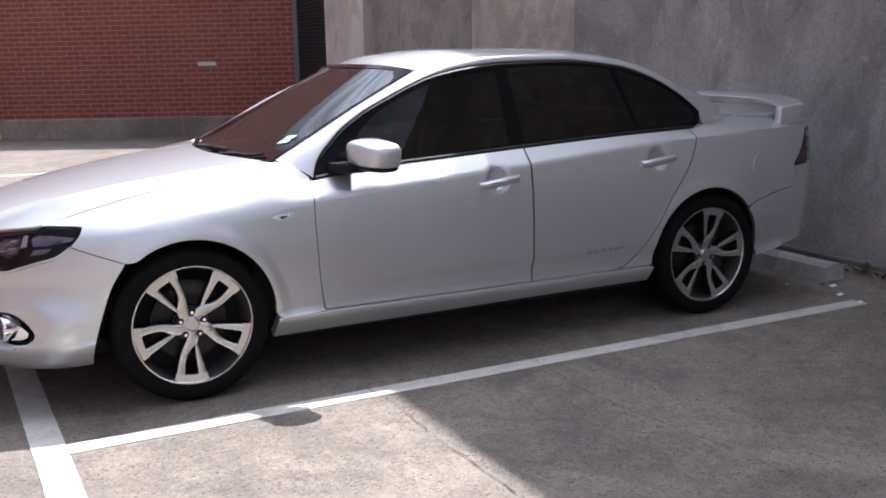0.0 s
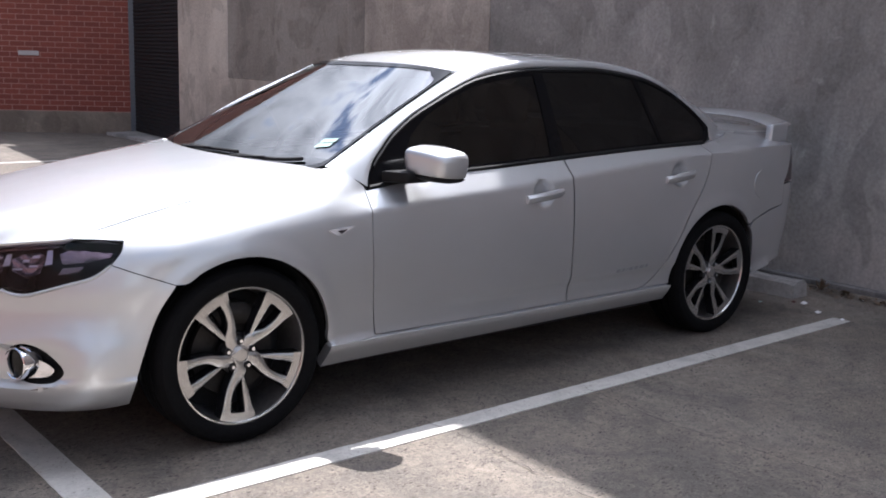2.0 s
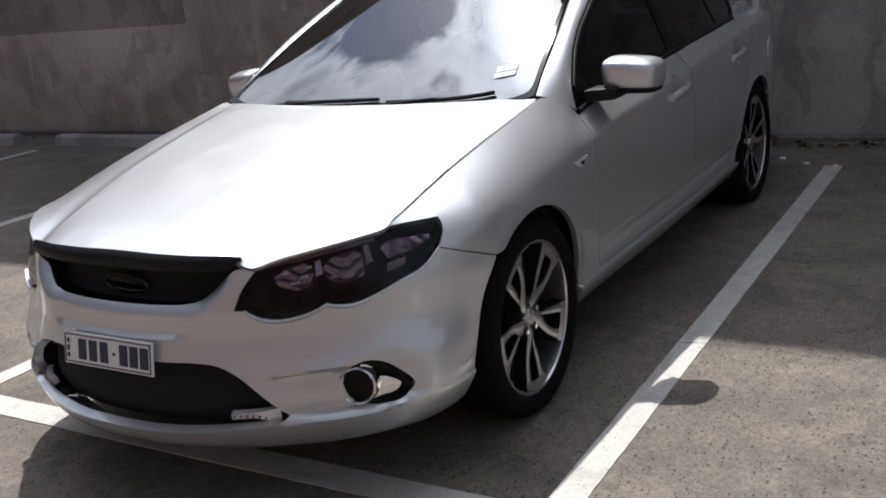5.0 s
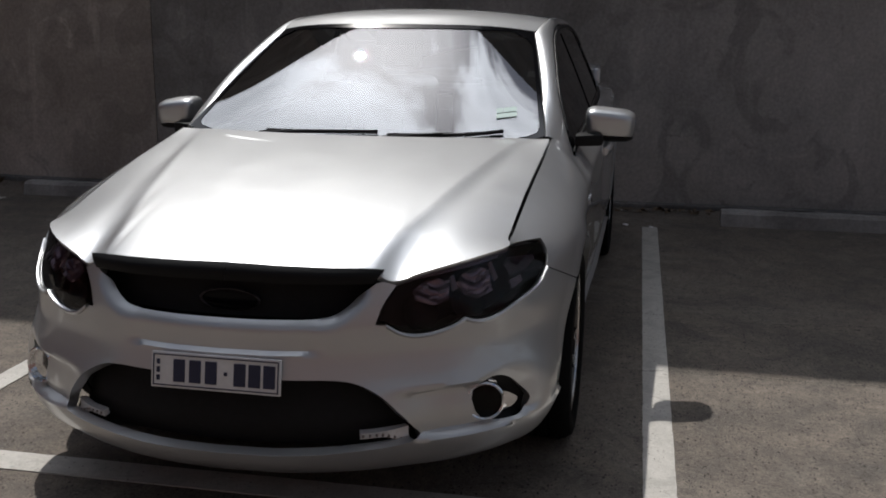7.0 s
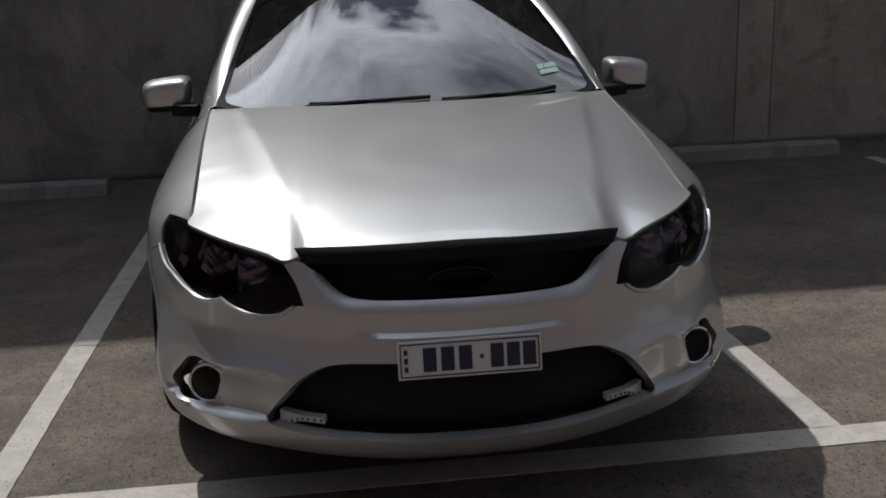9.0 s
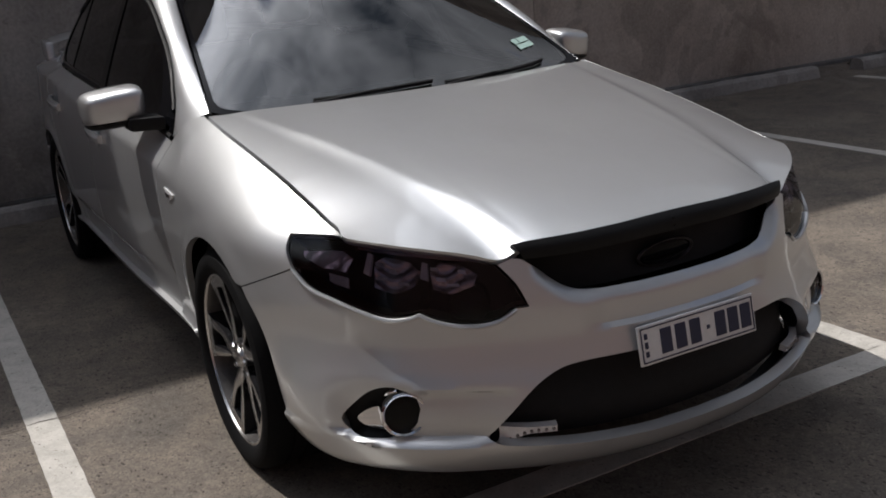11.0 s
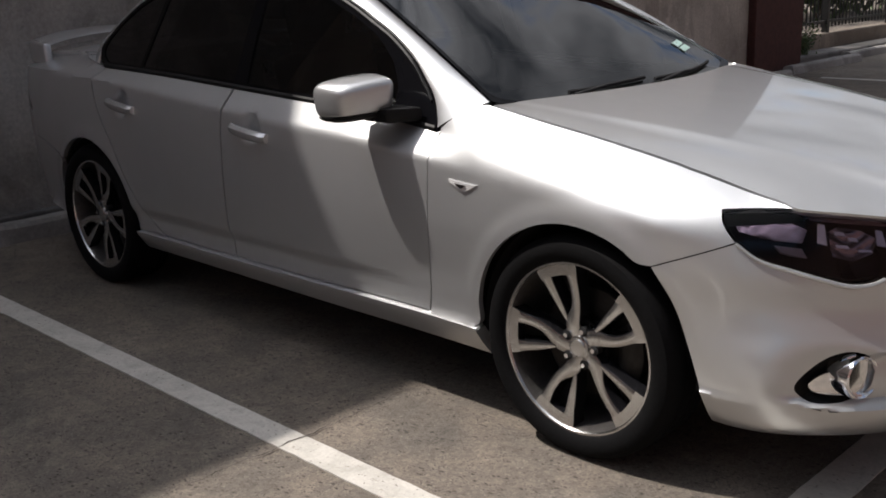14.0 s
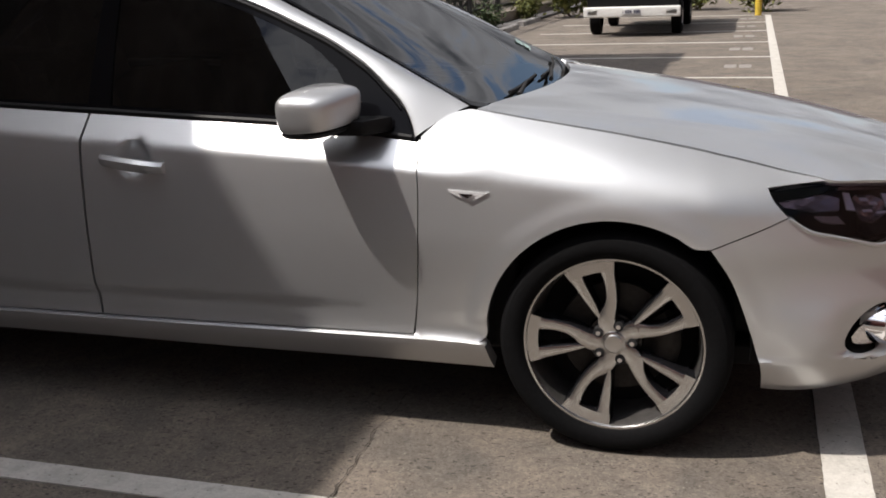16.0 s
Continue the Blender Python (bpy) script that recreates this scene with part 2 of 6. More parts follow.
def line_material():
    m = Mat("worn_white_line_paint", (0.66, 0.64, 0.6), 0.8)
    grain = m.noise(110, 4, 0.7)
    wear = m.noise(7, 6, 0.68, distort=0.6)
    pits = m.ramp(m.cells(34, m.coords((1.0, 1.6, 1.0))), (0.09, 1.0), (0.17, 0.0))
    some = m.ramp(m.noise(9, 3, 0.6), (0.42, 0.0), (0.56, 1.0))
    col = m.mix(m.ramp(wear, (0.35, 0.0), (0.7, 1.0)), (0.37, 0.352, 0.32), (0.55, 0.527, 0.485))
    col = m.mix(m.ramp(wear, (0.58, 0.0), (0.72, 0.75)), col, (0.25, 0.23, 0.205))
    chips = m.noise(38, 5, 0.75, distort=0.5)
    col = m.mix(m.ramp(chips, (0.60, 0.0), (0.68, 0.7)), col, (0.16, 0.14, 0.12))
    col = m.mix(m.mix(1.0, pits, some, "MULTIPLY"), col, (0.1, 0.09, 0.08))
    col = m.mix(0.25, col, m.ramp(grain, (0.3, 0.3), (0.75, 0.8)), "OVERLAY")
    m.link(col, "Base Color")
    m.link(m.bump(grain, 0.35, 0.004), "Normal")
    return m.m


def paint_material():
    """Silver metallic car paint under clear lacquer, with a film of dust."""
    m = Mat("silver_metallic_paint", (0.60, 0.60, 0.62), 0.42, 0.74)
    m.set("Coat Weight", 1.0)
    m.set("Coat Roughness", 0.03)
    m.set("Coat IOR", 1.62)
    flake = m.noise(1400, 2, 0.5)
    dust = m.noise(6, 5, 0.65)
    m.link(m.mix(m.ramp(dust, (0.35, 0.0), (0.75, 0.25)), (0.545, 0.555, 0.565), (0.50, 0.503, 0.50)), "Base Color")
    m.link(m.ramp(dust, (0.3, 0.365), (0.75, 0.425)), "Roughness")
    m.link(m.bump(flake, 0.05, 0.0006), "Normal")
    return m.m


def plain(name, color, rough, metal=0.0, grain=0.0, scale=60, **more):
    """One colour with grain in tone and relief."""
    m = Mat(name, color, rough, metal, **more)
    n = m.noise(scale, 4, 0.6)
    m.link(m.mix(m.ramp(n, (0.3, 0.0), (0.72, 1.0)), tuple(c * (1 - grain) for c in color), tuple(min(1, c * (1 + grain)) for c in color)), "Base Color")
    m.link(m.bump(n, 0.15 + grain * 0.4, 0.002), "Normal")
    return m.m


def tinted_glass(name, tint, ior=1.5, rough=0.0):
    """Thin tinted glass: light passes dimmed, and the surface mirrors by its angle."""
    mat = bpy.data.materials.new(name)
    mat.use_nodes = True
    n, l = mat.node_tree.nodes, mat.node_tree.links
    n.clear()
    out, mix = n.new("ShaderNodeOutputMaterial"), n.new("ShaderNodeMixShader")
    see, gloss, fres = n.new("ShaderNodeBsdfTransparent"), n.new("ShaderNodeBsdfGlossy"), n.new("ShaderNodeFresnel")
    see.inputs[0].default_value = (*tint, 1)
    gloss.inputs["Roughness"].default_value = rough
    fres.inputs["IOR"].default_value = ior
    l.new(fres.outputs[0], mix.inputs[0])
    l.new(see.outputs[0], mix.inputs[1])
    l.new(gloss.outputs[0], mix.inputs[2])
    l.new(mix.outputs[0], out.inputs[0])
    return mat


CRACK = plain("dirt_filled_crack", (0.045, 0.037, 0.030), 0.95, 0, 0.4, 30)
FADED = plain("faded_line_paint", (0.24, 0.225, 0.205), 0.9, 0, 0.3, 18)
PAVING, LINE, PAINT = ground_material(), line_material(), paint_material()
WALL_TAN = concrete("tan_stained_concrete", (0.47, 0.425, 0.38), (0.36, 0.315, 0.275), (0.60, 0.545, 0.485))
WALL_GREY = concrete("grey_stained_concrete", (0.3, 0.29, 0.28), (0.25, 0.24, 0.226), (0.46, 0.44, 0.415))
WALL_PATCH = concrete("brown_cement_render_patch", (0.34, 0.31, 0.28), (0.20, 0.175, 0.155), (0.32, 0.29, 0.26), 0.7)
STOP = concrete("weathered_precast_concrete", (0.35, 0.34, 0.32), (0.19, 0.18, 0.172), (0.38, 0.365, 0.35), 0.4, 0.5)
STONE = concrete("bluestone_plinth", (0.25, 0.21, 0.17), (0.16, 0.13, 0.105), (0.28, 0.235, 0.19), 0.5, 0.5)
# dark concrete for the kerbs, their shade put into its base colour
KERB_SHADE = concrete("kerb_shade_concrete", (0.14, 0.135, 0.13), (0.07, 0.067, 0.065), (0.17, 0.16, 0.155), 0.5, 0.5)
RED = plain("oxide_red_painted_masonry", (0.070, 0.023, 0.019), 0.85, 0, 0.25, 14)
MORTAR = plain("pinkish_lime_mortar", (0.40, 0.235, 0.20), 0.95, 0, 0.2, 60)
BLACK = plain("black_textured_plastic", (0.006, 0.006, 0.0065), 0.5, 0, 0.2, 300, Specular_IOR_Level=0.2)
MATT = plain("matt_black_underbody", (0.008, 0.008, 0.009), 0.9, 0, 0.2, 40)
RUBBER = plain("tyre_rubber", (0.0045, 0.0045, 0.005), 0.8, 0, 0.3, 90, Specular_IOR_Level=0.1)
SEAL = plain("gloss_black_window_trim", (0.004, 0.004, 0.005), 0.10, 0, 0.1, 3, Specular_IOR_Level=0.1)
CHROME = plain("chrome", (0.85, 0.85, 0.87), 0.07, 1.0, 0.02, 30)
MACHINED = plain("machined_alloy", (0.56, 0.553, 0.545), 0.24, 1.0, 0.05, 200)
DARK_ALLOY = plain("gloss_black_alloy", (0.012, 0.012, 0.014), 0.22, 0.3, 0.1, 100)
BARREL = plain("grey_painted_alloy", (0.10, 0.095, 0.092), 0.38, 0.6, 0.2, 50)
STEEL = plain("brake_steel", (0.24, 0.22, 0.21), 0.45, 0.9, 0.25, 40)
LAMP_BOWL = plain("dark_chrome", (0.15, 0.13, 0.145), 0.25, 1.0, 0.2, 60)
BADGE_RIM = plain("dull_dark_chrome", (0.10, 0.09, 0.095), 0.4, 1.0, 0.2, 60)
CLOTH = plain("charcoal_seat_cloth", (0.035, 0.035, 0.038), 0.9, 0, 0.3, 220)
DASH = plain("dark_grey_dashboard", (0.035, 0.036, 0.04), 0.7, 0, 0.2, 260)
GLASS_SIDE = tinted_glass("privacy_tint_glass", (0.012, 0.013, 0.016))
GLASS_DOOR = tinted_glass("light_tint_glass", (0.06, 0.065, 0.072))
GLASS_FRONT = tinted_glass("windscreen_glass", (0.42, 0.47, 0.45), 2.8)
GLASS_LAMP = tinted_glass("smoked_lamp_cover", (0.70, 0.64, 0.69), 1.36)
DECAL = plain("grey_door_lettering", (0.30, 0.31, 0.33), 0.4, 0.3, 0.1, 60)
FACET = plain("lamp_silvering", (0.88, 0.84, 0.87), 0.25, 0.5, 0.12, 60)
LAMP_DARK = plain("dark_plum_lamp_housing", (0.006, 0.0045, 0.0055), 0.4, 0.0, 0.3, 30, Specular_IOR_Level=0.15)
RIBBED = plain("rosy_lamp_silvering", (0.40, 0.35, 0.38), 0.22, 0.8, 0.35, 90)
REPEATER = plain("clear_repeater_plastic", (0.78, 0.78, 0.79), 0.2, 0.35, 0.1, 200)
DISC = plain("dull_brake_disc", (0.035, 0.032, 0.03), 0.55, 0.7, 0.3, 40)
GLASS_RED = plain("red_smoked_lens", (0.030, 0.006, 0.010), 0.08, 0, 0.3, 40)
GLASS_CLEAR = tinted_glass("clear_lens", (0.9, 0.9, 0.9), 1.5)
PLATE = plain("plate_white_enamel", (0.72, 0.72, 0.72), 0.4, 0, 0.05, 60)
INK = plain("plate_navy_ink", (0.02, 0.025, 0.06), 0.5, 0, 0.1, 60)
CREAM = plain("cream_paint", (0.62, 0.52, 0.36), 0.6, 0, 0.12, 20)
WHITE = plain("white_truck_paint", (0.72, 0.72, 0.70), 0.35, 0, 0.06, 12)
IRON = plain("black_iron", (0.015, 0.015, 0.016), 0.5, 0.2, 0.3, 80)
SLATE = plain("blue_grey_steel", (0.10, 0.115, 0.135), 0.5, 0, 0.15, 20)
DARK = plain("near_black_opening_fill", (0.0045, 0.004, 0.006), 0.7, 0, 0.2, 20)
YELLOW = plain("yellow_post_paint", (0.6, 0.42, 0.05), 0.5, 0, 0.15, 30)
STICKER = plain("pale_green_sticker", (0.34, 0.48, 0.44), 0.5, 0, 0.2, 160)


def leaf_material(name, a, b):
    m = Mat(name, a, 0.6)
    t = m.n.new("ShaderNodeNewGeometry")
    m.link(m.ramp(t.outputs["Random Per Island"], (0.1, a), (0.9, b)), "Base Color")
    return m.m


LEAF = leaf_material("green_leaves", (0.02, 0.04, 0.012), (0.07, 0.11, 0.03))
LEAF_YEL = leaf_material("yellow_green_leaves", (0.06, 0.085, 0.02), (0.20, 0.20, 0.05))
TWIG = plain("twigs", (0.12, 0.08, 0.05), 0.9, 0, 0.3, 60)


def brick_material():
    m = Mat("red_pressed_brick", (0.24, 0.07, 0.05), 0.85)
    info = m.n.new("ShaderNodeObjectInfo")
    isl = m.n.new("ShaderNodeNewGeometry")
    one = m.mix(1.0, info.outputs["Random"], isl.outputs["Random Per Island"], "DIFFERENCE")
    col = m.ramp(one, (0.0, (0.180, 0.044, 0.033)), (0.45, (0.215, 0.054, 0.038)), (0.8, (0.235, 0.060, 0.042)), (1.0, (0.19, 0.054, 0.044)))
    g = m.noise(45, 4, 0.65)
    m.link(m.mix(0.35, col, m.ramp(g, (0.3, 0.25), (0.75, 0.8)), "OVERLAY"), "Base Color")
    m.link(m.bump(g, 0.3, 0.004), "Normal")
    return m.m


BRICK = brick_material()

# ---------- building helpers ----------


def mesh_of(name, verts, faces, mats, parent=None, label="", index=None, sharp=38):
    me = bpy.data.meshes.new(name)
    me.from_pydata([tuple(map(float, v)) for v in verts], [], [tuple(map(int, f)) for f in faces])
    for m in mats if isinstance(mats, (list, tuple)) else [mats]:
        me.materials.append(m)
    if index is not None:
        me.polygons.foreach_set("material_index", np.array(index, np.int32))
    me.polygons.foreach_set("use_smooth", np.ones(len(me.polygons), bool))
    me.set_sharp_from_angle(angle=radians(sharp))
    ob = new(name, me)
    if parent is not None:
        ob.parent = parent
    if label:
        ob["label"] = label
    return ob


def part(name, bm, material, parent, label="", sharp=38):
    """Links a bmesh as one mesh object under a thing or a part."""
    me = bpy.data.meshes.new(name)
    bmesh.ops.recalc_face_normals(bm, faces=bm.faces)
    bm.to_mesh(me)
    bm.free()
    me.materials.append(material)
    me.polygons.foreach_set("use_smooth", np.ones(len(me.polygons), bool))
    me.set_sharp_from_angle(angle=radians(sharp))
    ob = new(name, me)
    if parent is not None:
        ob.parent = parent
    if label:
        ob["label"] = label
    return ob


def thing(name, label, category, group="", kind="", at=(0, 0, 0)):
    ob = new(name)
    ob.location = at
    return tagged(ob, label, category, group, kind)


def box(bm, lo, hi, bevel=0.0, seg=2, turn=None):
    """A block between two corners, its edges rounded."""
    c, s = (Vector(lo) + Vector(hi)) / 2, Vector(hi) - Vector(lo)
    m = Matrix.Translation(c) @ (turn.to_4x4() if turn else Matrix()) @ Matrix.Diagonal((*s, 1))
    vs = bmesh.ops.create_cube(bm, size=1, matrix=m)["verts"]
    if bevel:
        es = list({e for v in vs for e in v.link_edges})
        bmesh.ops.bevel(bm, geom=es, offset=bevel, segments=seg, affect="EDGES", profile=0.6)
    return bm


def block(lo, hi, bevel=0.0, seg=2, turn=None):
    return box(bmesh.new(), lo, hi, bevel, seg, turn)


def rough(bm, cuts, amount, scale, seed=0):
    """Subdivides and roughens a block, as cast or broken stone is."""
    bmesh.ops.subdivide_edges(bm, edges=bm.edges[:], cuts=cuts, use_grid_fill=True)
    for v in bm.verts:
        n = noise.noise_vector(v.co * scale + Vector((seed, seed * 2.3, 0)))
        v.co += n * amount
    return bm


def tube(bm, a, b, r0, r1=None, seg=12, caps=True):
    a, b = Vector(a), Vector(b)
    m = Matrix.Translation((a + b) / 2) @ (b - a).to_track_quat("Z", "Y").to_matrix().to_4x4()
    bmesh.ops.create_cone(bm, cap_ends=caps, segments=seg, radius1=r0, radius2=r0 if r1 is None else r1, depth=(b - a).length, matrix=m)
    return bm


def lathe(profile, seg=64, axis="y"):
    """Turns a profile of (radius, along) pairs round an axis. Returns verts and faces."""
    verts, faces = [], []
    n = len(profile)
    for i in range(seg):
        a = 2 * math.pi * i / seg
        for r, h in profile:
            verts.append((r * math.cos(a), h, r * math.sin(a)))
    for i in range(seg):
        j = (i + 1) % seg
        for k in range(n - 1):
            faces.append((i * n + k, i * n + k + 1, j * n + k + 1, j * n + k))
    return verts, faces


# ---------- ground, lines and walls ----------
WALL_X, WALL_H = 4.6, 7.06
bm = bmesh.new()
bmesh.ops.create_grid(bm, x_segments=40, y_segments=40, size=0.5, matrix=Matrix.Diagonal((600, 600, 1, 1)))
tagged(part("ground", bm, PAVING, None), "worn grey concrete car park paving with pits and stains", "ground", kind="structure")


def painted_line(a, b, width, seed):
    """A road line with ragged worn edges, a few millimetres thick."""
    a, b = Vector(a), Vector(b)
    d = (b - a)
    length = d.length
    d.normalize()
    side = Vector((-d.y, d.x))
    n = max(2, int(length / 0.03))
    verts, faces = [], []
    for i in range(n + 1):
        p = a + d * (length * i / n)
        for sgn in (-1, 1):
            w = width / 2 + 0.002 * noise.noise(Vector((i * 0.35, seed * 7.1, sgn * 3.0))) + 0.0025 * noise.noise(Vector((i * 1.7, seed * 3.1, sgn * 5.0)))
            q = p + side * sgn * w
            verts += [(q.x, q.y, 0.004), (q.x, q.y, -0.004)]
    for i in range(n):
        k = i * 4
        faces += [(k, k + 4, k + 6, k + 2), (k, k + 1, k + 5, k + 4), (k + 2, k + 6, k + 7, k + 3)]
    faces += [(0, 2, 3, 1), (n * 4, n * 4 + 1, n * 4 + 3, n * 4 + 2)]
    ob = mesh_of("bay_line", verts, faces, LINE)
    return tagged(ob, "worn white painted parking bay line on concrete", "road marking", "parking lines", "structure")


BAY_Y = [-1.19 - 2.56 * k for k in range(8, 0, -1)] + [-1.205, 1.385, 3.95, 6.5, 9.05]
for k, y in enumerate(BAY_Y):
    painted_line((-0.5838 - 0.00376 * (y + 1.2), y), (3.75, y + (0.055 if abs(y + 1.2) < .1 else 0)), 0.105 if abs(y) < 2 else 0.10, k)
painted_line((-0.565, -21.7), (-0.685, 10.2), 0.125, 40)

# cracks that run through the paint and on into the paving


def crack(points, seed):
    rnd = random.Random(seed)
    pts = []
    for a, b in zip(points, points[1:]):
        a, b = Vector(a), Vector(b)
        n = max(2, int((b - a).length / 0.03))
        pts += [a.lerp(b, i / n) + Vector((rnd.uniform(-.008, .008), rnd.uniform(-.008, .008))) for i in range(n)]
    verts, faces = [], []
    for i, p in enumerate(pts):
        d = (pts[min(i + 1, len(pts) - 1)] - pts[max(i - 1, 0)]).normalized()
        w = rnd.choice((.0006, .001, .0016, .003))
        for sgn in (-1, 1):
            verts += [(p.x - d.y * w * sgn, p.y + d.x * w * sgn, .0056)]
    faces = [(k * 2, k * 2 + 1, k * 2 + 3, k * 2 + 2) for k in range(len(pts) - 1)]
    tagged(mesh_of("ground_crack", verts, faces, CRACK), "thin dark crack across the paving and its paint", "crack", "cracks", "structure")


# joints between the slabs have opened into cracks
crack([(.69, -1.12), (.715, -1.27), (.70, -1.75), (.70, -2.6), (.72, -3.6)], 0)
crack([(1.56, -1.08), (1.53, -1.40), (1.49, -1.70), (1.54, -2.07), (1.60, -2.57), (1.59, -3.1)], 1)
crack([(2.46, -1.08), (2.47, -1.24)], 2)
crack([(.73, .62), (.735, .95), (.715, 1.30), (.72, 1.50), (.73, 2.1)], 7)

# rear wall: precast panels with open joints, and the building mass behind


def wall_panel(y0, y1, mat, label):
    bm = block((WALL_X, y0 + 0.003, -0.05), (WALL_X + 0.25, y1 - 0.003, WALL_H), 0.006, 2)
    return tagged(part("wall_rear", bm, mat, None), label, "wall", kind="structure")


wall_panel(3.0, 9.6, WALL_TAN, "tall tan stained concrete wall panel")
wall_panel(-3.02, 3.0, WALL_GREY, "tall grey stained concrete wall panel with water marks")
wall_panel(-3.32, -3.02, WALL_TAN, "narrow pale concrete strip in the rear wall")
wall_panel(-8.6, -3.32, WALL_TAN, "tall tan stained concrete wall panel")
tagged(part("wall_backing", block((WALL_X + 0.25, -9.8, -0.05), (WALL_X + 9, 9.4, WALL_H - 0.02)), WALL_GREY, None), "plain building mass behind the concrete wall", "building", kind="structure")
tagged(part("wall_patch", block((WALL_X - 0.006, 5.0, 1.1), (WALL_X + 0.05, 8.1, 2.7), 0.004, 1), WALL_PATCH, None), "brown cement render patch on the concrete wall", "wall patch", kind="structure")
tagged(part("wall_end_pier", rough(block((WALL_X - 0.10, -9.85, -0.02), (WALL_X + 0.4, -8.6, WALL_H), 0.01, 1), 3, 0.004, 3.0), RED, None), "oxide red painted masonry pier at the end of the wall", "pier", kind="structure")
kerb = rough(block((WALL_X - 0.10, -8.5, -0.05), (WALL_X - 0.002, 9.5, 0.035), 0.012, 2), 24, 0.010, 2.5)
tagged(part("wall_kerb", kerb, KERB_SHADE, None), "low dark concrete kerb along the wall", "kerb", kind="structure")


# brick building that closes the yard, set askew
BR0, BRD = Vector((5.25, 12.92, 0)), Vector((-4.9, 2.8, 0)).normalized()
BRN = Vector((-BRD.y, BRD.x, 0))
if BRN.y > 0:
    BRN = -BRN
turn_b = Matrix((BRD, -BRN, (0, 0, 1))).transposed()


def on_brick(along, out, z):
    p = BR0 + BRD * along + BRN * out
    return (p.x, p.y, z)


def askew(lo, hi, bevel=0.0):
    """A block given by the distance along the brick front, the distance out of it and the height."""
    bm = block(lo, hi, bevel)
    for v in bm.verts:
        v.co = Vector(on_brick(v.co.x, v.co.y, v.co.z))
    return bm


wall_b = part("wall_brick", askew((0, -8, -0.05), (14, 0, 4.3)), MORTAR, None)
tagged(wall_b, "long red brick wall with pale lime mortar joints", "wall", kind="structure")
# unseen block, added to cut skylight on the car's right; height suits the windscreen reflection
tagged(part("wall_brick_upper", askew((-2, -16, -0.05), (16, -4, 9.0)), MORTAR, None), "plain unseen block set back behind the brick front", "building", kind="structure")
plinth = askew((0.0, 0.002, -0.05), (14, 0.06, 0.36), 0.012)
rough(plinth, 12, 0.006, 2.0)
tagged(part("wall_plinth", plinth, STONE, None), "dark bluestone plinth under the brick wall", "plinth", kind="structure")
tagged(part("steel_post", askew((-0.16, -0.05, 0), (0.0, 0.10, 4.3), 0.01), SLATE, None), "blue-grey painted steel corner post", "post", kind="structure")
# slatted sheet closing a dark opening; its shade is put into the near-black colour
shutter = thing("roller_shutter", "near-black slatted fill of the dark opening between wall and brick building", "shutter", kind="structure")
SH0, SH1 = Vector((5.30, 12.80, 0)), Vector((5.0, 9.55, 0))
n_sl = 80
for k in range(n_sl):
    z = 0.03 + k * 0.06
    bm = bmesh.new()
    tube(bm, SH0 + Vector((0, 0, z)), SH1 + Vector((0, 0, z)), 0.034, seg=8)
    part("slat", bm, DARK, shutter)
tagged(part("shutter_sill", block((4.75, 9.6, -0.02), (5.35, 12.8, 0.05), 0.01), STOP, None), "pale concrete threshold of the dark opening", "threshold", kind="structure")
# cream rendered pilaster with a flared foot
bm = bmesh.new()
for lo, hi, bv in (((5.75, 0.05, 0.2), (6.35, 0.28, 1.45), 0.02), ((5.70, 0.04, 0.0), (6.40, 0.34, 0.20), 0.02), ((5.72, 0.04, 1.45), (6.38, 0.31, 1.52), 0.01), ((5.80, 0.05, 1.52), (6.3, 0.26, 1.68), 0.03)):
    box(bm, lo, hi, bv)
for v in bm.verts:
    f = max(0.0, 0.7 - v.co.z) ** 2 * 0.25
    v.co.x += f * (-1 if v.co.x < 6.05 else 1)
    v.co = Vector(on_brick(v.co.x, v.co.y, v.co.z))
tagged(part("pilaster", bm, CREAM, None), "cream rendered pilaster with a flared foot against brick", "pilaster")
tagged(part("wall_plate", askew((1.47, 0.006, 1.28), (1.80, 0.022, 1.36), 0.006), plain("dusty_white_enamel", (0.45, 0.42, 0.42), 0.6, 0, 0.1), None), "small dusty white plate on the brick wall", "plate")


# ---------- wheel stops ----------
def wheel_stop(y, x=4.12, length=1.9, turn=0.0, seed=0):
    prof = [(-0.085, 0), (0.085, 0), (0.065, 0.085), (0.04, 0.105), (-0.04, 0.105), (-0.065, 0.085)]
    n = 22
    verts, faces = [], []
    for i in range(n + 1):
        for px, pz in prof:
            co = Vector((px, (i / n - 0.5) * length, pz))
            co += noise.noise_vector(co * 9 + Vector((seed * 5.0, 0, 0))) * 0.007
            co.z = max(co.z, -0.002)
            verts.append(co)
    m = len(prof)
    for i in range(n):
        for k in range(m):
            faces.append((i * m + k, i * m + (k + 1) % m, (i + 1) * m + (k + 1) % m, (i + 1) * m + k))
    faces += [tuple(range(m - 1, -1, -1)), tuple(n * m + k for k in range(m))]
    ob = mesh_of("wheel_stop", verts, faces, STOP, sharp=30)
    ob.matrix_world = pose(x, y, 0, 0, 0, turn)
    return tagged(ob, "weathered grey concrete wheel stop on the paving", "wheel stop", "wheel stops")


for k, (y, x) in enumerate([(0.30, 4.05), (2.87, 4.0), (5.5, 4.05), (8.1, 4.05), (-2.62, 4.0), (-5.1, 4.05), (-7.63, 4.05), (-10.0, 4.25), (-12.1, 4.45), (-14.8, 4.6), (-17.4, 4.65), (-20.2, 4.75)]):
    wheel_stop(y, x, 1.95, random.uniform(-1.5, 1.5), k)


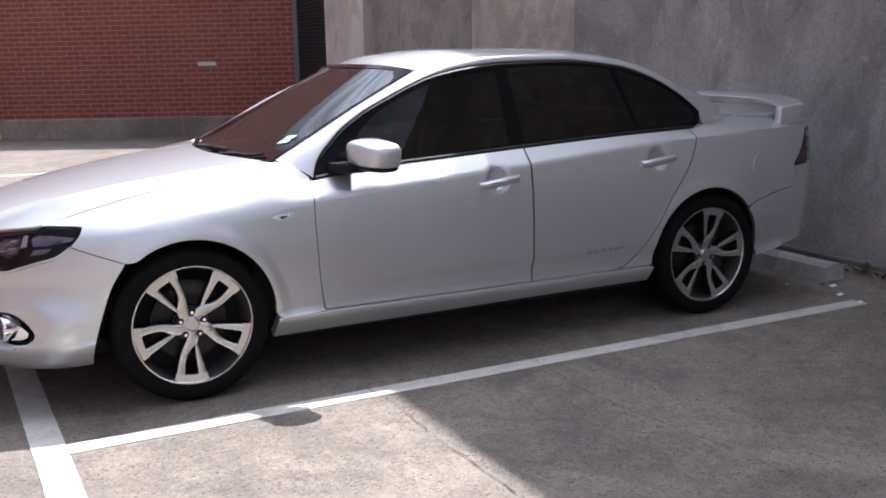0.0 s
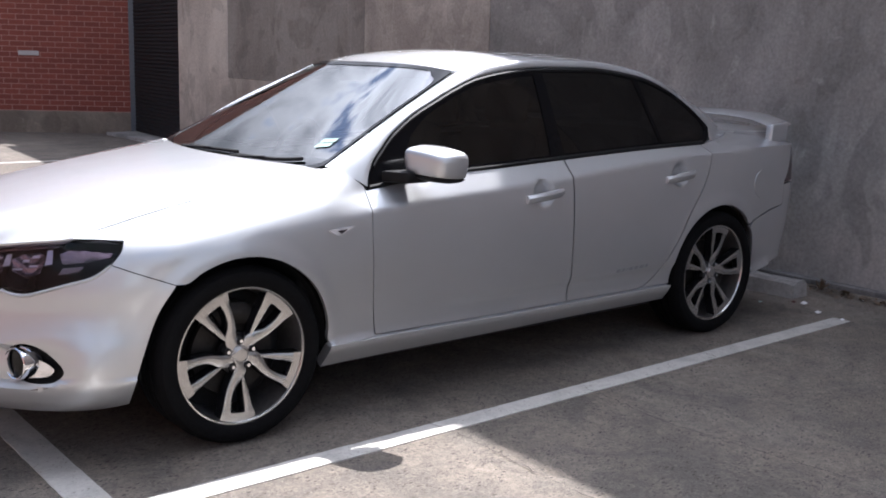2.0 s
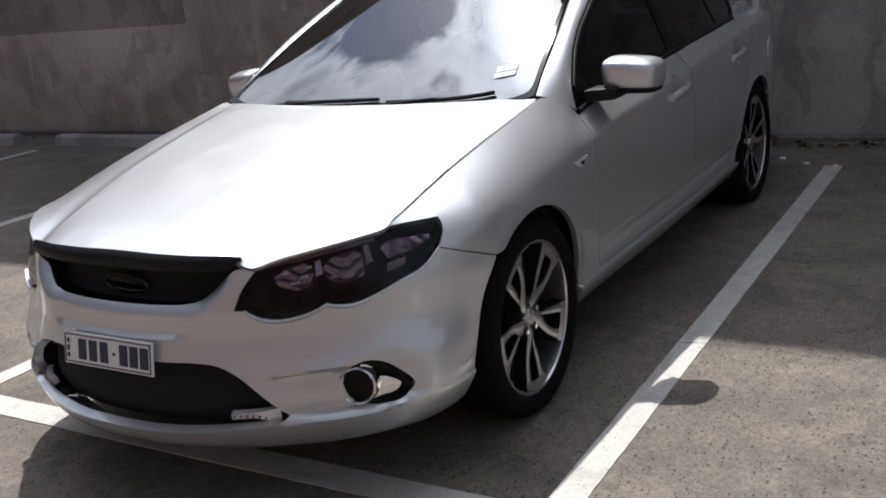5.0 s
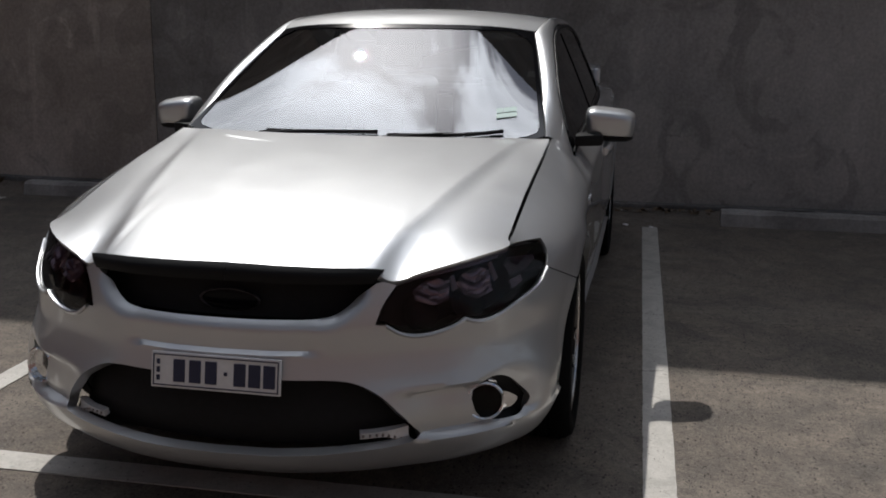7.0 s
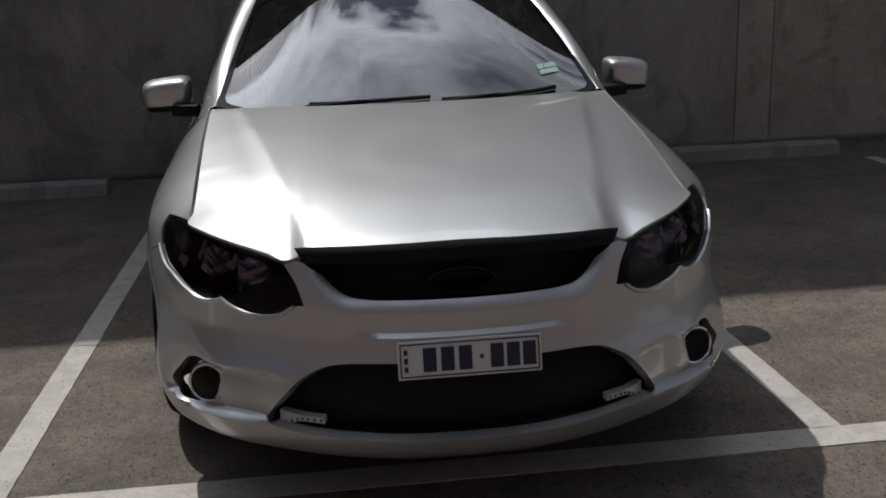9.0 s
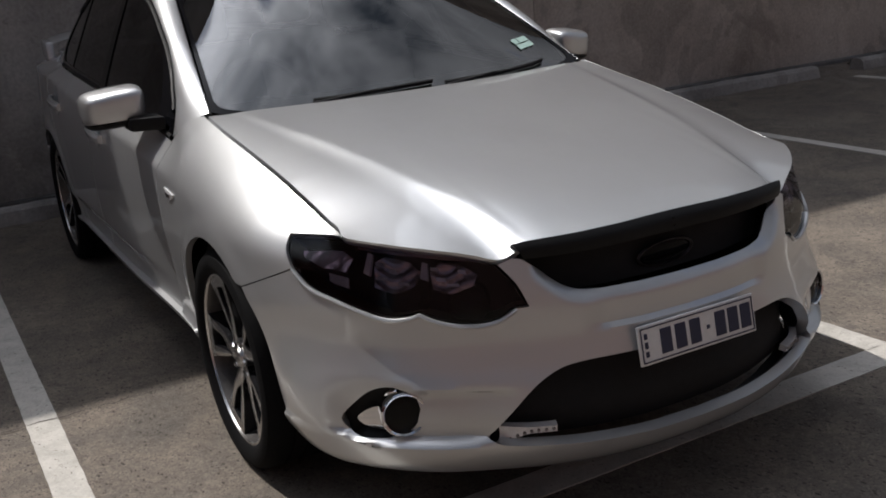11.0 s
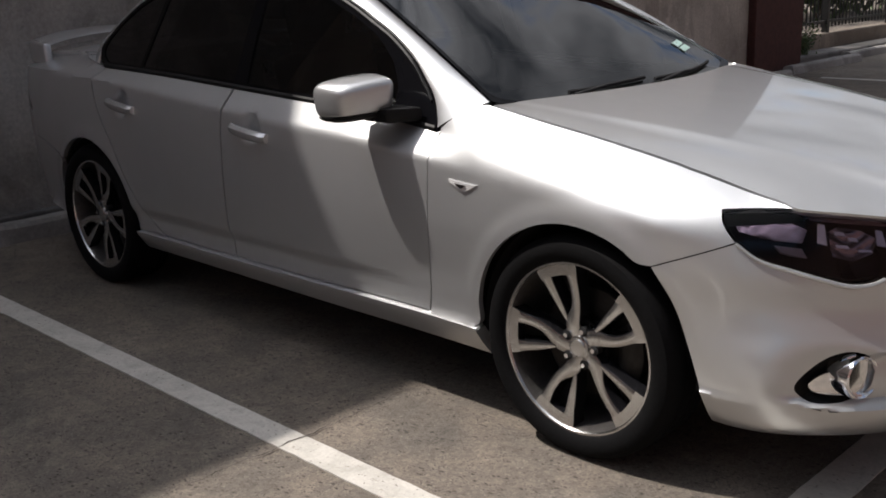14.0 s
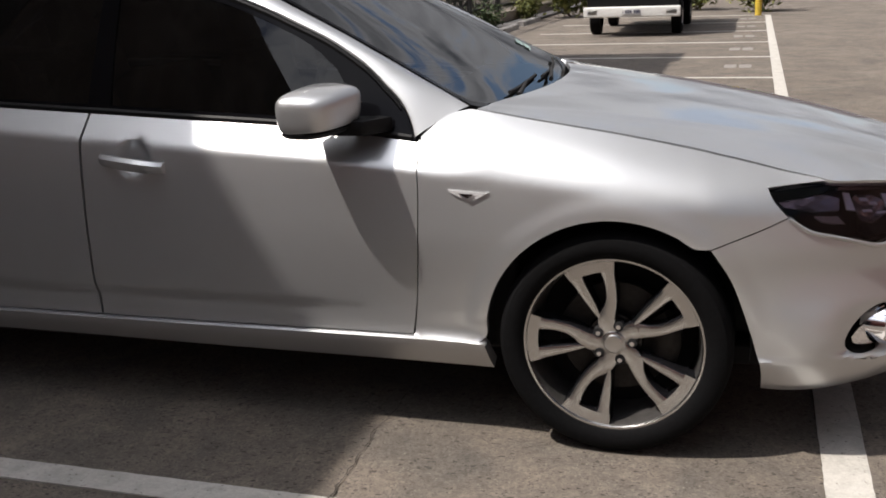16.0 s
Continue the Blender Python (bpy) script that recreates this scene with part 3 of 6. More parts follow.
# ---------- fence with low wall, far yard ----------
FX = 5.35
fence = thing("iron_fence", "black iron picket fence on a low masonry wall", "fence")
# low wall in the dark plinth stone: its shade is carried by the colour
part("low_wall", rough(block((FX - 0.12, -34, -0.02), (FX + 0.12, -9.85, 0.28), 0.015, 1), 5, 0.006, 1.5), STONE, fence, "rendered low wall, darkened for shade")
for k in range(11):
    y = -10.0 - k * 2.4
    part("post", block((FX - 0.045, y - 0.045, 0.2), (FX + 0.045, y + 0.045, 2.15), 0.006, 1), IRON, fence)
for z in (0.42, 2.0):
    part("rail", block((FX - 0.02, -34, z), (FX + 0.02, -9.9, z + 0.04)), IRON, fence)
pk = bpy.data.meshes.new("picket")
bm = bmesh.new()
tube(bm, (0, 0, 0.36), (0, 0, 2.12), 0.011, seg=6)
tube(bm, (0, 0, 2.12), (0, 0, 2.2), 0.016, 0.001, 6)
bm.to_mesh(pk)
bm.free()
pk.materials.append(IRON)
for k in range(190):
    ob = new("picket", pk)
    ob.parent = fence
    ob.location = (FX, -10.12 - k * 0.125, 0)
# garden edge takes the dark kerb mix, which holds its shade
tagged(part("low_kerb", rough(block((FX - 0.55, -34, -0.02), (FX - 0.16, -9.9, 0.07), 0.02, 1), 6, 0.008, 1.2), KERB_SHADE, None), "low concrete garden edge below the fence, darkened for shade", "kerb", kind="structure")


def plant(at, size, leaves, mat, label, name="shrub", category="shrub", upright=1.0):
    """A bush: thin stems and many small leaves, with gaps."""
    t = thing(name, label, category, at=at)
    bm = bmesh.new()
    tips = []
    rnd = random.Random(int(at[1] * 100) % 9973)
    for _ in range(14):
        d = Vector((rnd.uniform(-1, 1), rnd.uniform(-1, 1), rnd.uniform(0.7, 1.6) * upright)).normalized()
        h = size * rnd.uniform(0.5, 1.0)
        tube(bm, (0, 0, 0), d * h, 0.008, 0.003, 5, False)
        tips.append((d, h))
    part("stems", bm, TWIG, t)
    verts, faces = [], []
    for k in range(leaves):
        d, h = rnd.choice(tips)
        p = d * h * rnd.uniform(0.3, 1.08) + Vector((rnd.gauss(0, 1), rnd.gauss(0, 1), rnd.gauss(0, 0.8))) * size * 0.10
        p.z = max(p.z, 0.02)
        a = Euler((rnd.uniform(-1.2, 1.2), rnd.uniform(-1.2, 1.2), rnd.uniform(0, 6.3))).to_matrix()
        w, l = size * rnd.uniform(0.018, 0.03), size * rnd.uniform(0.05, 0.09)
        i = len(verts)
        for q in ((0, -l, 0), (w, 0, w * 0.4), (0, l, 0), (-w, 0, w * 0.4)):
            verts.append(p + a @ Vector(q))
        faces += [(i, i + 1, i + 2), (i, i + 2, i + 3)]
    mesh_of("leaves", verts, faces, mat, t)
    return t


for k, (x, y, s, m) in enumerate([(5.05, -10.9, 0.55, LEAF), (5.1, -15.2, 0.5, LEAF), (5.1, -17.9, 0.7, LEAF), (5.0, -21.2, 0.9, LEAF_YEL)]):
    plant((x, y, 0.0), s, 700, m, "straggly green shrub growing in front of the iron fence")
for k, (x, y) in enumerate([(4.2, -22.5), (3.0, -24.0), (-0.4, -23.2), (1.2, -24.6)]):
    plant((x, y, 0), 1.5, 900, LEAF_YEL, "yellow-green bush at the end of the car park")
for k in range(9):
    plant((9.2 + (k % 2) * 0.8, -10 - k * 2.6, 0), 2.9, 1300, LEAF, "dense green bush behind the iron fence")
tagged(part("yard_wall", block((-6, -38, -0.05), (9, -37.6, 3.2)), RED, None), "dark red wall closing the far end of the yard", "wall", kind="structure")
post = thing("yellow_bollard", "yellow painted steel bollard at the yard end", "bollard", at=(-0.35, -21.6, 0))
bm = bmesh.new()
tube(bm, (0, 0, 0), (0, 0, 1.15), 0.075, seg=18)
part("pipe", bm, YELLOW, post)
bm = bmesh.new()
bmesh.ops.create_uvsphere(bm, u_segments=18, v_segments=8, radius=0.075, matrix=Matrix.Translation((0, 0, 1.15)))
part("cap", bm, YELLOW, post)
# buildings across the aisle, behind the walk, that close the yard
tagged(part("wall_across", block((-10.5, -30, -0.05), (-10, 20, 5.0)), plain("weathered_red_brickwork", (0.17, 0.105, 0.09), 0.9, 0, 0.3, 6), None), "plain red-brown wall across the aisle", "wall", kind="structure")


# painted bay numbers, worn beyond reading
def bay_mark(x, y, seed):
    rnd = random.Random(seed)
    bm = bmesh.new()
    for k in range(2):
        box(bm, (x - 0.17 + k * 0.19, y - 0.21, -0.003), (x - 0.02 + k * 0.19, y + 0.21 + rnd.uniform(-0.03, 0.03), 0.004))
    tagged(part("bay_mark", bm, FADED, None), "worn white painted bay mark, unreadable", "road marking", "bay marks", "structure")


for k in range(3, 9):
    bay_mark(-0.13, -1.19 - 2.56 * k + 1.28, k)


# ---------- the parked car: its skin as smooth surfaces ----------


def pchip(xs, ys):
    """A smooth curve through points that does not overshoot."""
    xs, ys = np.array(xs, float), np.array(ys, float)
    h, d = np.diff(xs), np.diff(ys) / np.diff(xs)
    m = np.zeros(len(xs))
    m[0], m[-1] = d[0], d[-1]
    for i in range(1, len(xs) - 1):
        if d[i - 1] * d[i] > 0:
            w1, w2 = 2 * h[i] + h[i - 1], h[i] + 2 * h[i - 1]
            m[i] = (w1 + w2) / (w1 / d[i - 1] + w2 / d[i])
    def f(x):
        x = np.asarray(x, float)
        i = np.clip(np.searchsorted(xs, x) - 1, 0, len(xs) - 2)
        t = np.clip((x - xs[i]) / h[i], -0.5, 1.5)
        a, b = t * t * (3 - 2 * t), t * t * (t - 1)
        return ys[i] * (1 - a) + ys[i + 1] * a + h[i] * (m[i] * (t - 2 * t * t + t ** 3) + m[i + 1] * b)
    return f


def smooth(a, b, x):
    t = np.clip((np.asarray(x, float) - a) / (b - a), 0, 1)
    return t * t * (3 - 2 * t)


NX = [-.985, -.98, -.957, -.909, -.853, -.777, -.676, -.564, -.440, -.346, -.253, -.12]
NY = [0, .12, .25, .390, .499, .624, .729, .804, .859, .883, .898, .907]
SX = [0.0, .3, .6, 1.4, 2.3, 2.84, 3.2, 3.45, 3.62, 3.74, 3.82, 3.86, 3.875]
SY = [.910, .909, .906, .918, .916, .912, .892, .860, .815, .735, .60, .33, 0]
PX, PY = np.array(NX + SX), np.array(NY + SY)
arc = np.r_[0, np.cumsum(np.hypot(np.diff(PX), np.diff(PY)))]
arc = arc - arc[len(NX)]
S0, S1 = arc[0], arc[-1]
planx, plany = pchip(arc, PX), pchip(arc, PY)
dnose = pchip([.15, .175, .19, .21, .235, .26, .30, .36, .42, .5, .56, .62, .68, .74, .79, .84, .9],
              [.17, .10, .06, .015, -.015, -.03, -.045, -.055, -.045, -.015, 0, .003, .016, .034, .048, .085, .16])
dside = pchip([.15, .20, .225, .25, .28, .300, .312, .3175, .322, .34, .395, .412, .436, .48, .65, .75, .83, .95], [.12, .088, .068, .050, .031, .021, .0165, .018, .031, .034, .029, .021, .011, .006, 0, .003, .010, .03])
dsoft = pchip([.15, .20, .225, .25, .28, .300, .312, .3175, .322, .34, .42, .50, .58, .65, .75, .83, .95], [.12, .088, .068, .050, .031, .021, .0165, .018, .031, .034, .026, .015, .005, 0, .003, .010, .03])
zcrease = pchip([-.6, -.25, .1, .57, .79, 1.25, 1.69, 2.23, 2.73, 3.4, 3.9], [.70, .725, .775, .832, .854, .884, .913, .956, .988, 1.005, 1.0])
zedge = pchip([-.6, -.3, 0, .25, .47, .7], [.803, .868, .924, .965, 1.003, 1.04])
zbelt = pchip([.4, .594, 1.0, 1.34, 1.7, 2.37, 2.78, 3.1, 3.9], [.885, .915, .957, .975, .994, 1.023, 1.031, 1.035, 1.03])


zgrille = pchip([S0, -1.38, -1.26, -1.205, -1.165, -1.127, -1.09], [.645, .646, .649, .660, .684, .716, .742])


def inset(s, z):
    x = planx(s)
    wn = 1 - smooth(-.62, -.24, s)
    zc = zcrease(x)
    # flank below the crease
    zs = z + (0.83 - zc) * smooth(.5, .83, z) * 0.6
    side = dside(zs) + (dsoft(zs) - dside(zs)) * (1 - smooth(.55, 1.25, x) * (1 - smooth(2.35, 2.7, x)))
    # fender rounding over to the bonnet edge
    t = np.clip((z - zc) / (zedge(x) - zc), 0, 1.3)
    d0 = dside(zc + (0.83 - zc) * smooth(.5, .83, zc) * 0.6)
    kink = .30 * smooth(-.3, .5, x)
    fend = d0 + .162 * (kink * t + (1 - kink) * t ** 1.9)
    zb = zbelt(x)
    lean = .070 + .03 * smooth(2.2, 2.9, x)
    door = d0 + np.clip((z - zc), 0, None) / (zb - zc) * lean
    door = np.where(z > zb, d0 + lean + .40 * (z - zb) + .10 * np.clip(z - zb, 0, 1) ** 2, door)
    door = door + 12 * np.clip(z - zb + .03, 0, .2) ** 2 * smooth(2.9, 3.15, x)
    up = fend + (door - fend) * smooth(.36, .62, x)
    d = np.where(z > zc, np.maximum(up, 0), np.minimum(side, .2))
    # flared wheel arches
    for wx in (0.0, 2.83):
        r = np.hypot(x - wx, (z - .336))
        d = d - (.008 * (1 - smooth(.39, .45, r)) + .004 * (1 - smooth(.374, .60, r))) * smooth(.2, .45, z)
    # finger bowls behind the door handles
    for hx, hz in ((1.50, .856), (2.465, .888)):
        r = np.hypot(x - hx, z - hz)
        d = d + .026 * np.exp(-(r / .054) ** 8)
    # scoop round the fog lamp
    low, top = .318 + .02 * smooth(-.75, -.55, s), .446
    outer = smooth(-.86, -.70, s)
    scoop = smooth(low - .010, low + .008, z) * (1 - smooth(top - .016 - .05 * outer, top + .004 + .035 * outer, z))
    scoop = scoop * smooth(-1.10, -.90, s) * (1 - smooth(-.72, -.54, s))
    # shelf over the plate
    shelf = .012 * smooth(.555, .562, z) * (1 - smooth(.60, .66, z)) * (1 - smooth(-1.30, -1.22, s))
    # the bonnet's front edge is flatter in plan than the bumper
    crown = .040 * smooth(.668, .735, z) * (1 - smooth(S0, -1.06, s))
    # the bumper rolls in towards the grille's lower edge
    below = zgrille(s) - z
    roll = .030 * np.clip(1 - below / .036, 0, 1) ** 2 * (below > -.004) * (1 - smooth(-1.145, -1.10, s))
    return d * (1 - wn) + dnose(z) * wn + .038 * scoop + roll + shelf + crown + even(s) * np.clip(t, 0, 1.15) ** 2


def even(s):
    """Keeps the wing's top edge on one clean line in plan."""
    return 0 * s if EVEN is None else EVEN(s) * (1 - smooth(.40, .56, s)) * smooth(-.66, -.60, s)


EVEN = None


def shell(s, z):
    """The car's outer skin: s runs round the plan from the nose's middle, z up. Right side, y > 0."""
    s, z = np.asarray(s, float), np.asarray(z, float)
    e = 1e-3
    x, y = planx(s), plany(s)
    tx, ty = planx(s + e) - planx(s - e), plany(s + e) - plany(s - e)
    n = np.hypot(tx, ty) + 1e-12
    # the middle of the nose and tail stays in the mirror plane
    d = inset(s, z)
    nx, ny = -ty / n, tx / n
    yy = np.maximum(y - ny * d, 0)
    yy = np.where(s <= S0 + 1e-6, 0, yy)
    return np.stack([x - nx * d, yy, z + 0 * x], -1)


es = np.linspace(-.70, .60, 40)
q_now = shell(es, zedge(planx(es)))
EVEN = pchip(es, (q_now[:, 1] - (.726 + .022 * smooth(-.62, .42, q_now[:, 0]))) / np.clip((planx(es + .01) - planx(es - .01)) / .02, .5, 1))


def spline(points, step=0.008):
    """A smooth open curve through points, resampled."""
    p = np.array(points, float)
    if len(p) > 2:
        q = np.vstack([2 * p[0] - p[1], p, 2 * p[-1] - p[-2]])
        out = []
        for i in range(1, len(q) - 2):
            n = max(2, int(np.linalg.norm(q[i + 1] - q[i]) / step))
            t = (np.arange(n) / n)[:, None]
            d0, d1, d2 = (max(np.linalg.norm(q[i + k] - q[i + k - 1]), 1e-6) ** 0.5 for k in (0, 1, 2))
            m1 = (q[i + 1] - q[i]) - (q[i + 1] - q[i - 1]) * (d1 / (d0 + d1)) + (q[i] - q[i - 1]) * (d1 / d0)
            m2 = (q[i + 1] - q[i]) - (q[i + 2] - q[i]) * (d1 / (d1 + d2)) + (q[i + 2] - q[i + 1]) * (d1 / d2)
            a = t * t * (3 - 2 * t)
            out.append(q[i] * (1 - a) + q[i + 1] * a + m1 * (t - 2 * t ** 2 + t ** 3) + m2 * (t ** 3 - t ** 2))
        return np.vstack(out + [p[-1:]])
    n = max(1, int(np.linalg.norm(p[1] - p[0]) / step))
    return p[0] + (p[1] - p[0]) * (np.arange(n + 1) / n)[:, None]


def ring(*curves, step=0.008):
    """A closed outline from curves laid end to end."""
    out = [spline(c, step)[:-1] for c in curves]
    return np.vstack(out)


def inside(pts, poly):
    x, y = pts[:, 0], pts[:, 1]
    res = np.zeros(len(pts), bool)
    px, py = poly[:, 0], poly[:, 1]
    qx, qy = np.roll(px, -1), np.roll(py, -1)
    for a, b, c, d in zip(px, py, qx, qy):
        if b == d:
            continue
        hit = ((b > y) != (d > y)) & (x < (c - a) * (y - b) / (d - b) + a)
        res ^= hit
    return res


def shrink(poly, by):
    """Moves an outline inwards, for the gap between panels."""
    if not by:
        return poly
    area = np.sum(poly[:, 0] * np.roll(poly[:, 1], -1) - np.roll(poly[:, 0], -1) * poly[:, 1])
    t = np.roll(poly, -1, 0) - np.roll(poly, 1, 0)
    n = np.stack([-t[:, 1], t[:, 0]], -1) / (np.linalg.norm(t, axis=1)[:, None] + 1e-9)
    return poly + n * by * (1 if area > 0 else -1)


def skin(fn, outer, holes=(), step=0.02, depth=0.014, out=0.0, mirror=1, both=False):
    """A trimmed piece of a surface: verts and faces. fn maps (u, v) to places; the rim is turned in by depth."""
    from mathutils.geometry import delaunay_2d_cdt
    loops = [outer, *holes]
    lo, hi = outer.min(0), outer.max(0)
    gu, gv = np.meshgrid(np.arange(lo[0] + step / 2, hi[0], step), np.arange(lo[1] + step / 2, hi[1], step))
    gu = gu + (np.arange(gu.shape[0]) % 2)[:, None] * step / 2
    g = np.stack([gu.ravel(), gv.ravel()], -1)
    ok = inside(g, outer)
    for h in holes:
        ok &= ~inside(g, h)
    g = g[ok]
    rim = np.vstack(loops)
    if len(g):
        near = np.concatenate([((c[:, None] - rim[None]) ** 2).sum(-1).min(1) for c in np.array_split(g, max(1, len(g) // 800))])
        g = g[near > (0.55 * step) ** 2]
    pts = np.vstack([rim, g])
    edges, k = [], 0
    for l in loops:
        edges += [(k + i, k + (i + 1) % len(l)) for i in range(len(l))]
        k += len(l)
    res = delaunay_2d_cdt([Vector(p) for p in pts], edges, [], 0, 1e-6)
    uv = np.array([tuple(v) for v in res[0]])
    tri = np.array([f for f in res[2] if len(f) == 3])
    mid = uv[tri].mean(1)
    keep = inside(mid, outer)
    for h in holes:
        keep &= ~inside(mid, h)
    tri = tri[keep]
    P = fn(uv[:, 0], uv[:, 1])
    n = np.cross(P[tri[:, 1]] - P[tri[:, 0]], P[tri[:, 2]] - P[tri[:, 0]])
    c = P[tri].mean(1)
    ref = c - np.stack([np.clip(c[:, 0], -0.1, 3.0), 0 * c[:, 0], np.full(len(c), 0.45)], -1)
    if (n * ref).sum() < 0:
        tri, n = tri[:, ::-1], -n
    vn = np.zeros_like(P)
    for j in range(3):
        np.add.at(vn, tri[:, j], n)
    vn /= np.linalg.norm(vn, axis=1)[:, None] + 1e-12
    P = P + vn * out
    # the turned-in rim
    verts, faces = list(P), [tuple(t) for t in tri]
    if depth:
        count = {}
        for t in tri:
            for a, b in ((t[0], t[1]), (t[1], t[2]), (t[2], t[0])):
                count[(a, b)] = 1
        border = [(a, b) for a, b in count if (b, a) not in count and not (both and abs(P[a][1]) < 2e-3 and abs(P[b][1]) < 2e-3)]
        idx = {}
        for v in {v for e in border for v in e}:
            idx[v] = len(verts)
            verts.append(P[v] - vn[v] * depth)
        faces += [(b, a, idx[a], idx[b]) for a, b in border]
    verts = np.array(verts)
    flip = verts * [1, -1, 1]
    back = [tuple(reversed(f)) for f in faces]
    if both:
        k = len(verts)
        mid_v = np.abs(verts[:, 1]) < 2e-3
        remap = np.where(mid_v, np.arange(k), k + np.arange(k))
        return np.vstack([verts, flip]), faces + [tuple(int(remap[i]) for i in f) for f in back]
    return (verts, faces) if mirror > 0 else (flip, back)


def panel(name, parent, mat, fn, outer, holes=(), step=0.02, depth=0.014, out=0.0, mirror=1, both=False, label="", gap=0.0018):
    trimmed = shrink(outer, gap)
    if both:
        trimmed[outer[:, 0] <= S0 + 1e-6, 0] = S0
    v, f = skin(fn, trimmed, [shrink(h, -gap * 0) for h in holes], step, depth, out, mirror, both)
    used = sorted({i for t in f for i in t})
    new_i = {o: k for k, o in enumerate(used)}
    return mesh_of(name, [v[i] for i in used], [tuple(new_i[i] for i in t) for t in f], mat, parent, label, sharp=42)


def strip(name, parent, mat, low, high, bulge, rows=7, mirror=1, label="", depth=0.012):
    """A bowed band between two space curves of equal length."""
    low, high = np.array(low), np.array(high)
    n = len(low)
    t = np.gradient((low + high) / 2, axis=0)
    nr = np.cross(t, high - low)
    nr /= np.linalg.norm(nr, axis=1)[:, None]
    if (nr[:, 1] + nr[:, 2]).sum() < 0:
        nr = -nr
    verts, faces = [], []
    ws = [0.0, 0.0] + list(np.linspace(0.04, 0.96, rows)) + [1.0, 1.0]
    m = len(ws)
    for i in range(n):
        for k, w in enumerate(ws):
            d = -depth if k in (0, m - 1) else bulge * (1 - (2 * w - 1) ** 2) - (0.0015 if w in (0.0, 1.0) else 0)
            verts.append((low[i] * (1 - w) + high[i] * w + nr[i] * d) * [1, mirror, 1])
    for i in range(n - 1):
        for k in range(m - 1):
            faces.append((i * m + k, (i + 1) * m + k, (i + 1) * m + k + 1, i * m + k + 1))
    ob = mesh_of(name, verts, faces, mat, parent, label, sharp=42)
    return ob


# outlines in the skin's own measure
SOF = lambda x: float(np.interp(x, PX, arc))  # noqa: E731
ARCH_R = 0.374
FA = [(ARCH_R * math.cos(a), .336 + ARCH_R * math.sin(a)) for a in np.linspace(radians(-18), radians(198), 25)]
WINTOP = pchip([.595, .61, .65, .70, .74, .80, .89, 1.0, 1.12, 1.29, 1.543, 1.70, 2.0, 2.36, 2.55, 2.74, 2.83, 2.87], [.918, .962, 1.024, 1.070, 1.108, 1.150, 1.203, 1.252, 1.303, 1.358, 1.396, 1.406, 1.410, 1.376, 1.322, 1.222, 1.150, 1.110])
HL_LOW = [(-.476, .716), (-.536, .677), (-.617, .655), (-.70, .632), (-.745, .620), (-.78, .617), (-.815, .622), (-.84, .631)]
HL_LOW2 = [(-.84, .631), (-.868, .618), (-.905, .606), (-.95, .598), (-.988, .597), (-1.03, .607), (-1.055, .622), (-1.07, .632)]
HL_IN = [(-1.07, .632), (-1.098, .634)]
HL_IN2 = [(-1.098, .634), (-1.072, .685), (-1.03, .733)]
HL_TOP = [(-1.03, .733), (-.985, .752), (-.925, .766), (-.76, .787), (-.614, .798), (-.50, .797), (-.428, .790)]
HL_BACK = [(-.428, .790), (-.437, .762), (-.476, .716)]
GRILLE = [(-1.066, .746), (-1.090, .742), (-1.127, .716), (-1.165, .684), (-1.205, .660), (-1.26, .649), (-1.38, .646), (S0, .645)]
MOUTH_T = [(S0, .490), (-1.30, .490), (-1.22, .488), (-1.16, .478), (-1.10, .446), (-1.045, .390), (-1.0, .340), (-.982, .322)]
MOUTH_B = [(-.982, .322), (-1.02, .308), (-1.14, .296), (-1.30, .287), (S0, .284)]
AF = [(SOF(x) if x < 0 else x, z) for x, z in FA]
arch_front = [p for p in AF if p[0] < -.2 and p[1] < .63]
arch_front = sorted(arch_front, key=lambda p: p[1])
arch_top = [p for p in AF if p[1] > .632 or p[0] > 0]
arch_top = sorted(arch_top, key=lambda p: p[0] if p[1] > .336 else 9 - p[1])
ARCH_L = (-.262, .636)

car = thing("car", "silver four-door sedan parked in a marked bay", "car")
NOSE_BOTTOM = [(S0, .178), (-1.2, .178), (-.9, .186), (-.62, .20), (-.46, .208), (-.425, .212)]
bumper_ring = ring([(S0, .284), (S0, .178)], NOSE_BOTTOM, [(-.425, .212), (-.405, .30), (-.365, .43), (-.32, .545), ARCH_L],
                   [ARCH_L, (-.476, .716)], HL_LOW, HL_LOW2, HL_IN, HL_IN2, [(-1.03, .733), (-1.066, .746)],
                   GRILLE, [(S0, .645), (S0, .490)], MOUTH_T, MOUTH_B)
FOG_HOLE = ring([(-.826, .395), (-.808, .438), (-.766, .456), (-.715, .445), (-.672, .414), (-.630, .362), (-.655, .330), (-.715, .319), (-.775, .326), (-.812, .353), (-.826, .395)])
front_bumper = panel("front_bumper", car, PAINT, shell, bumper_ring, [FOG_HOLE], 0.010, 0.03, both=True, label="silver bumper moulded round grille and air intake")


def inner(depth):
    return lambda s, z: shell_in(s, z, depth)


def shell_in(s, z, depth):
    p, e = shell(s, z), 2e-3
    a, b = shell(s + e, z) - shell(s - e, z), shell(s, z + e) - shell(s, z - e)
    n = np.cross(a, b)
    n /= np.linalg.norm(n, axis=-1)[..., None] + 1e-12
    n = np.where((n[..., 1] * 0.8 - n[..., 0] * (p[..., 0] < 0.3) * 0.6)[..., None] < 0, -n, n)
    q = p - n * depth
    q[..., 1] = np.where(np.asarray(s) <= S0 + 1e-6, 0, np.maximum(q[..., 1], 0))
    return q


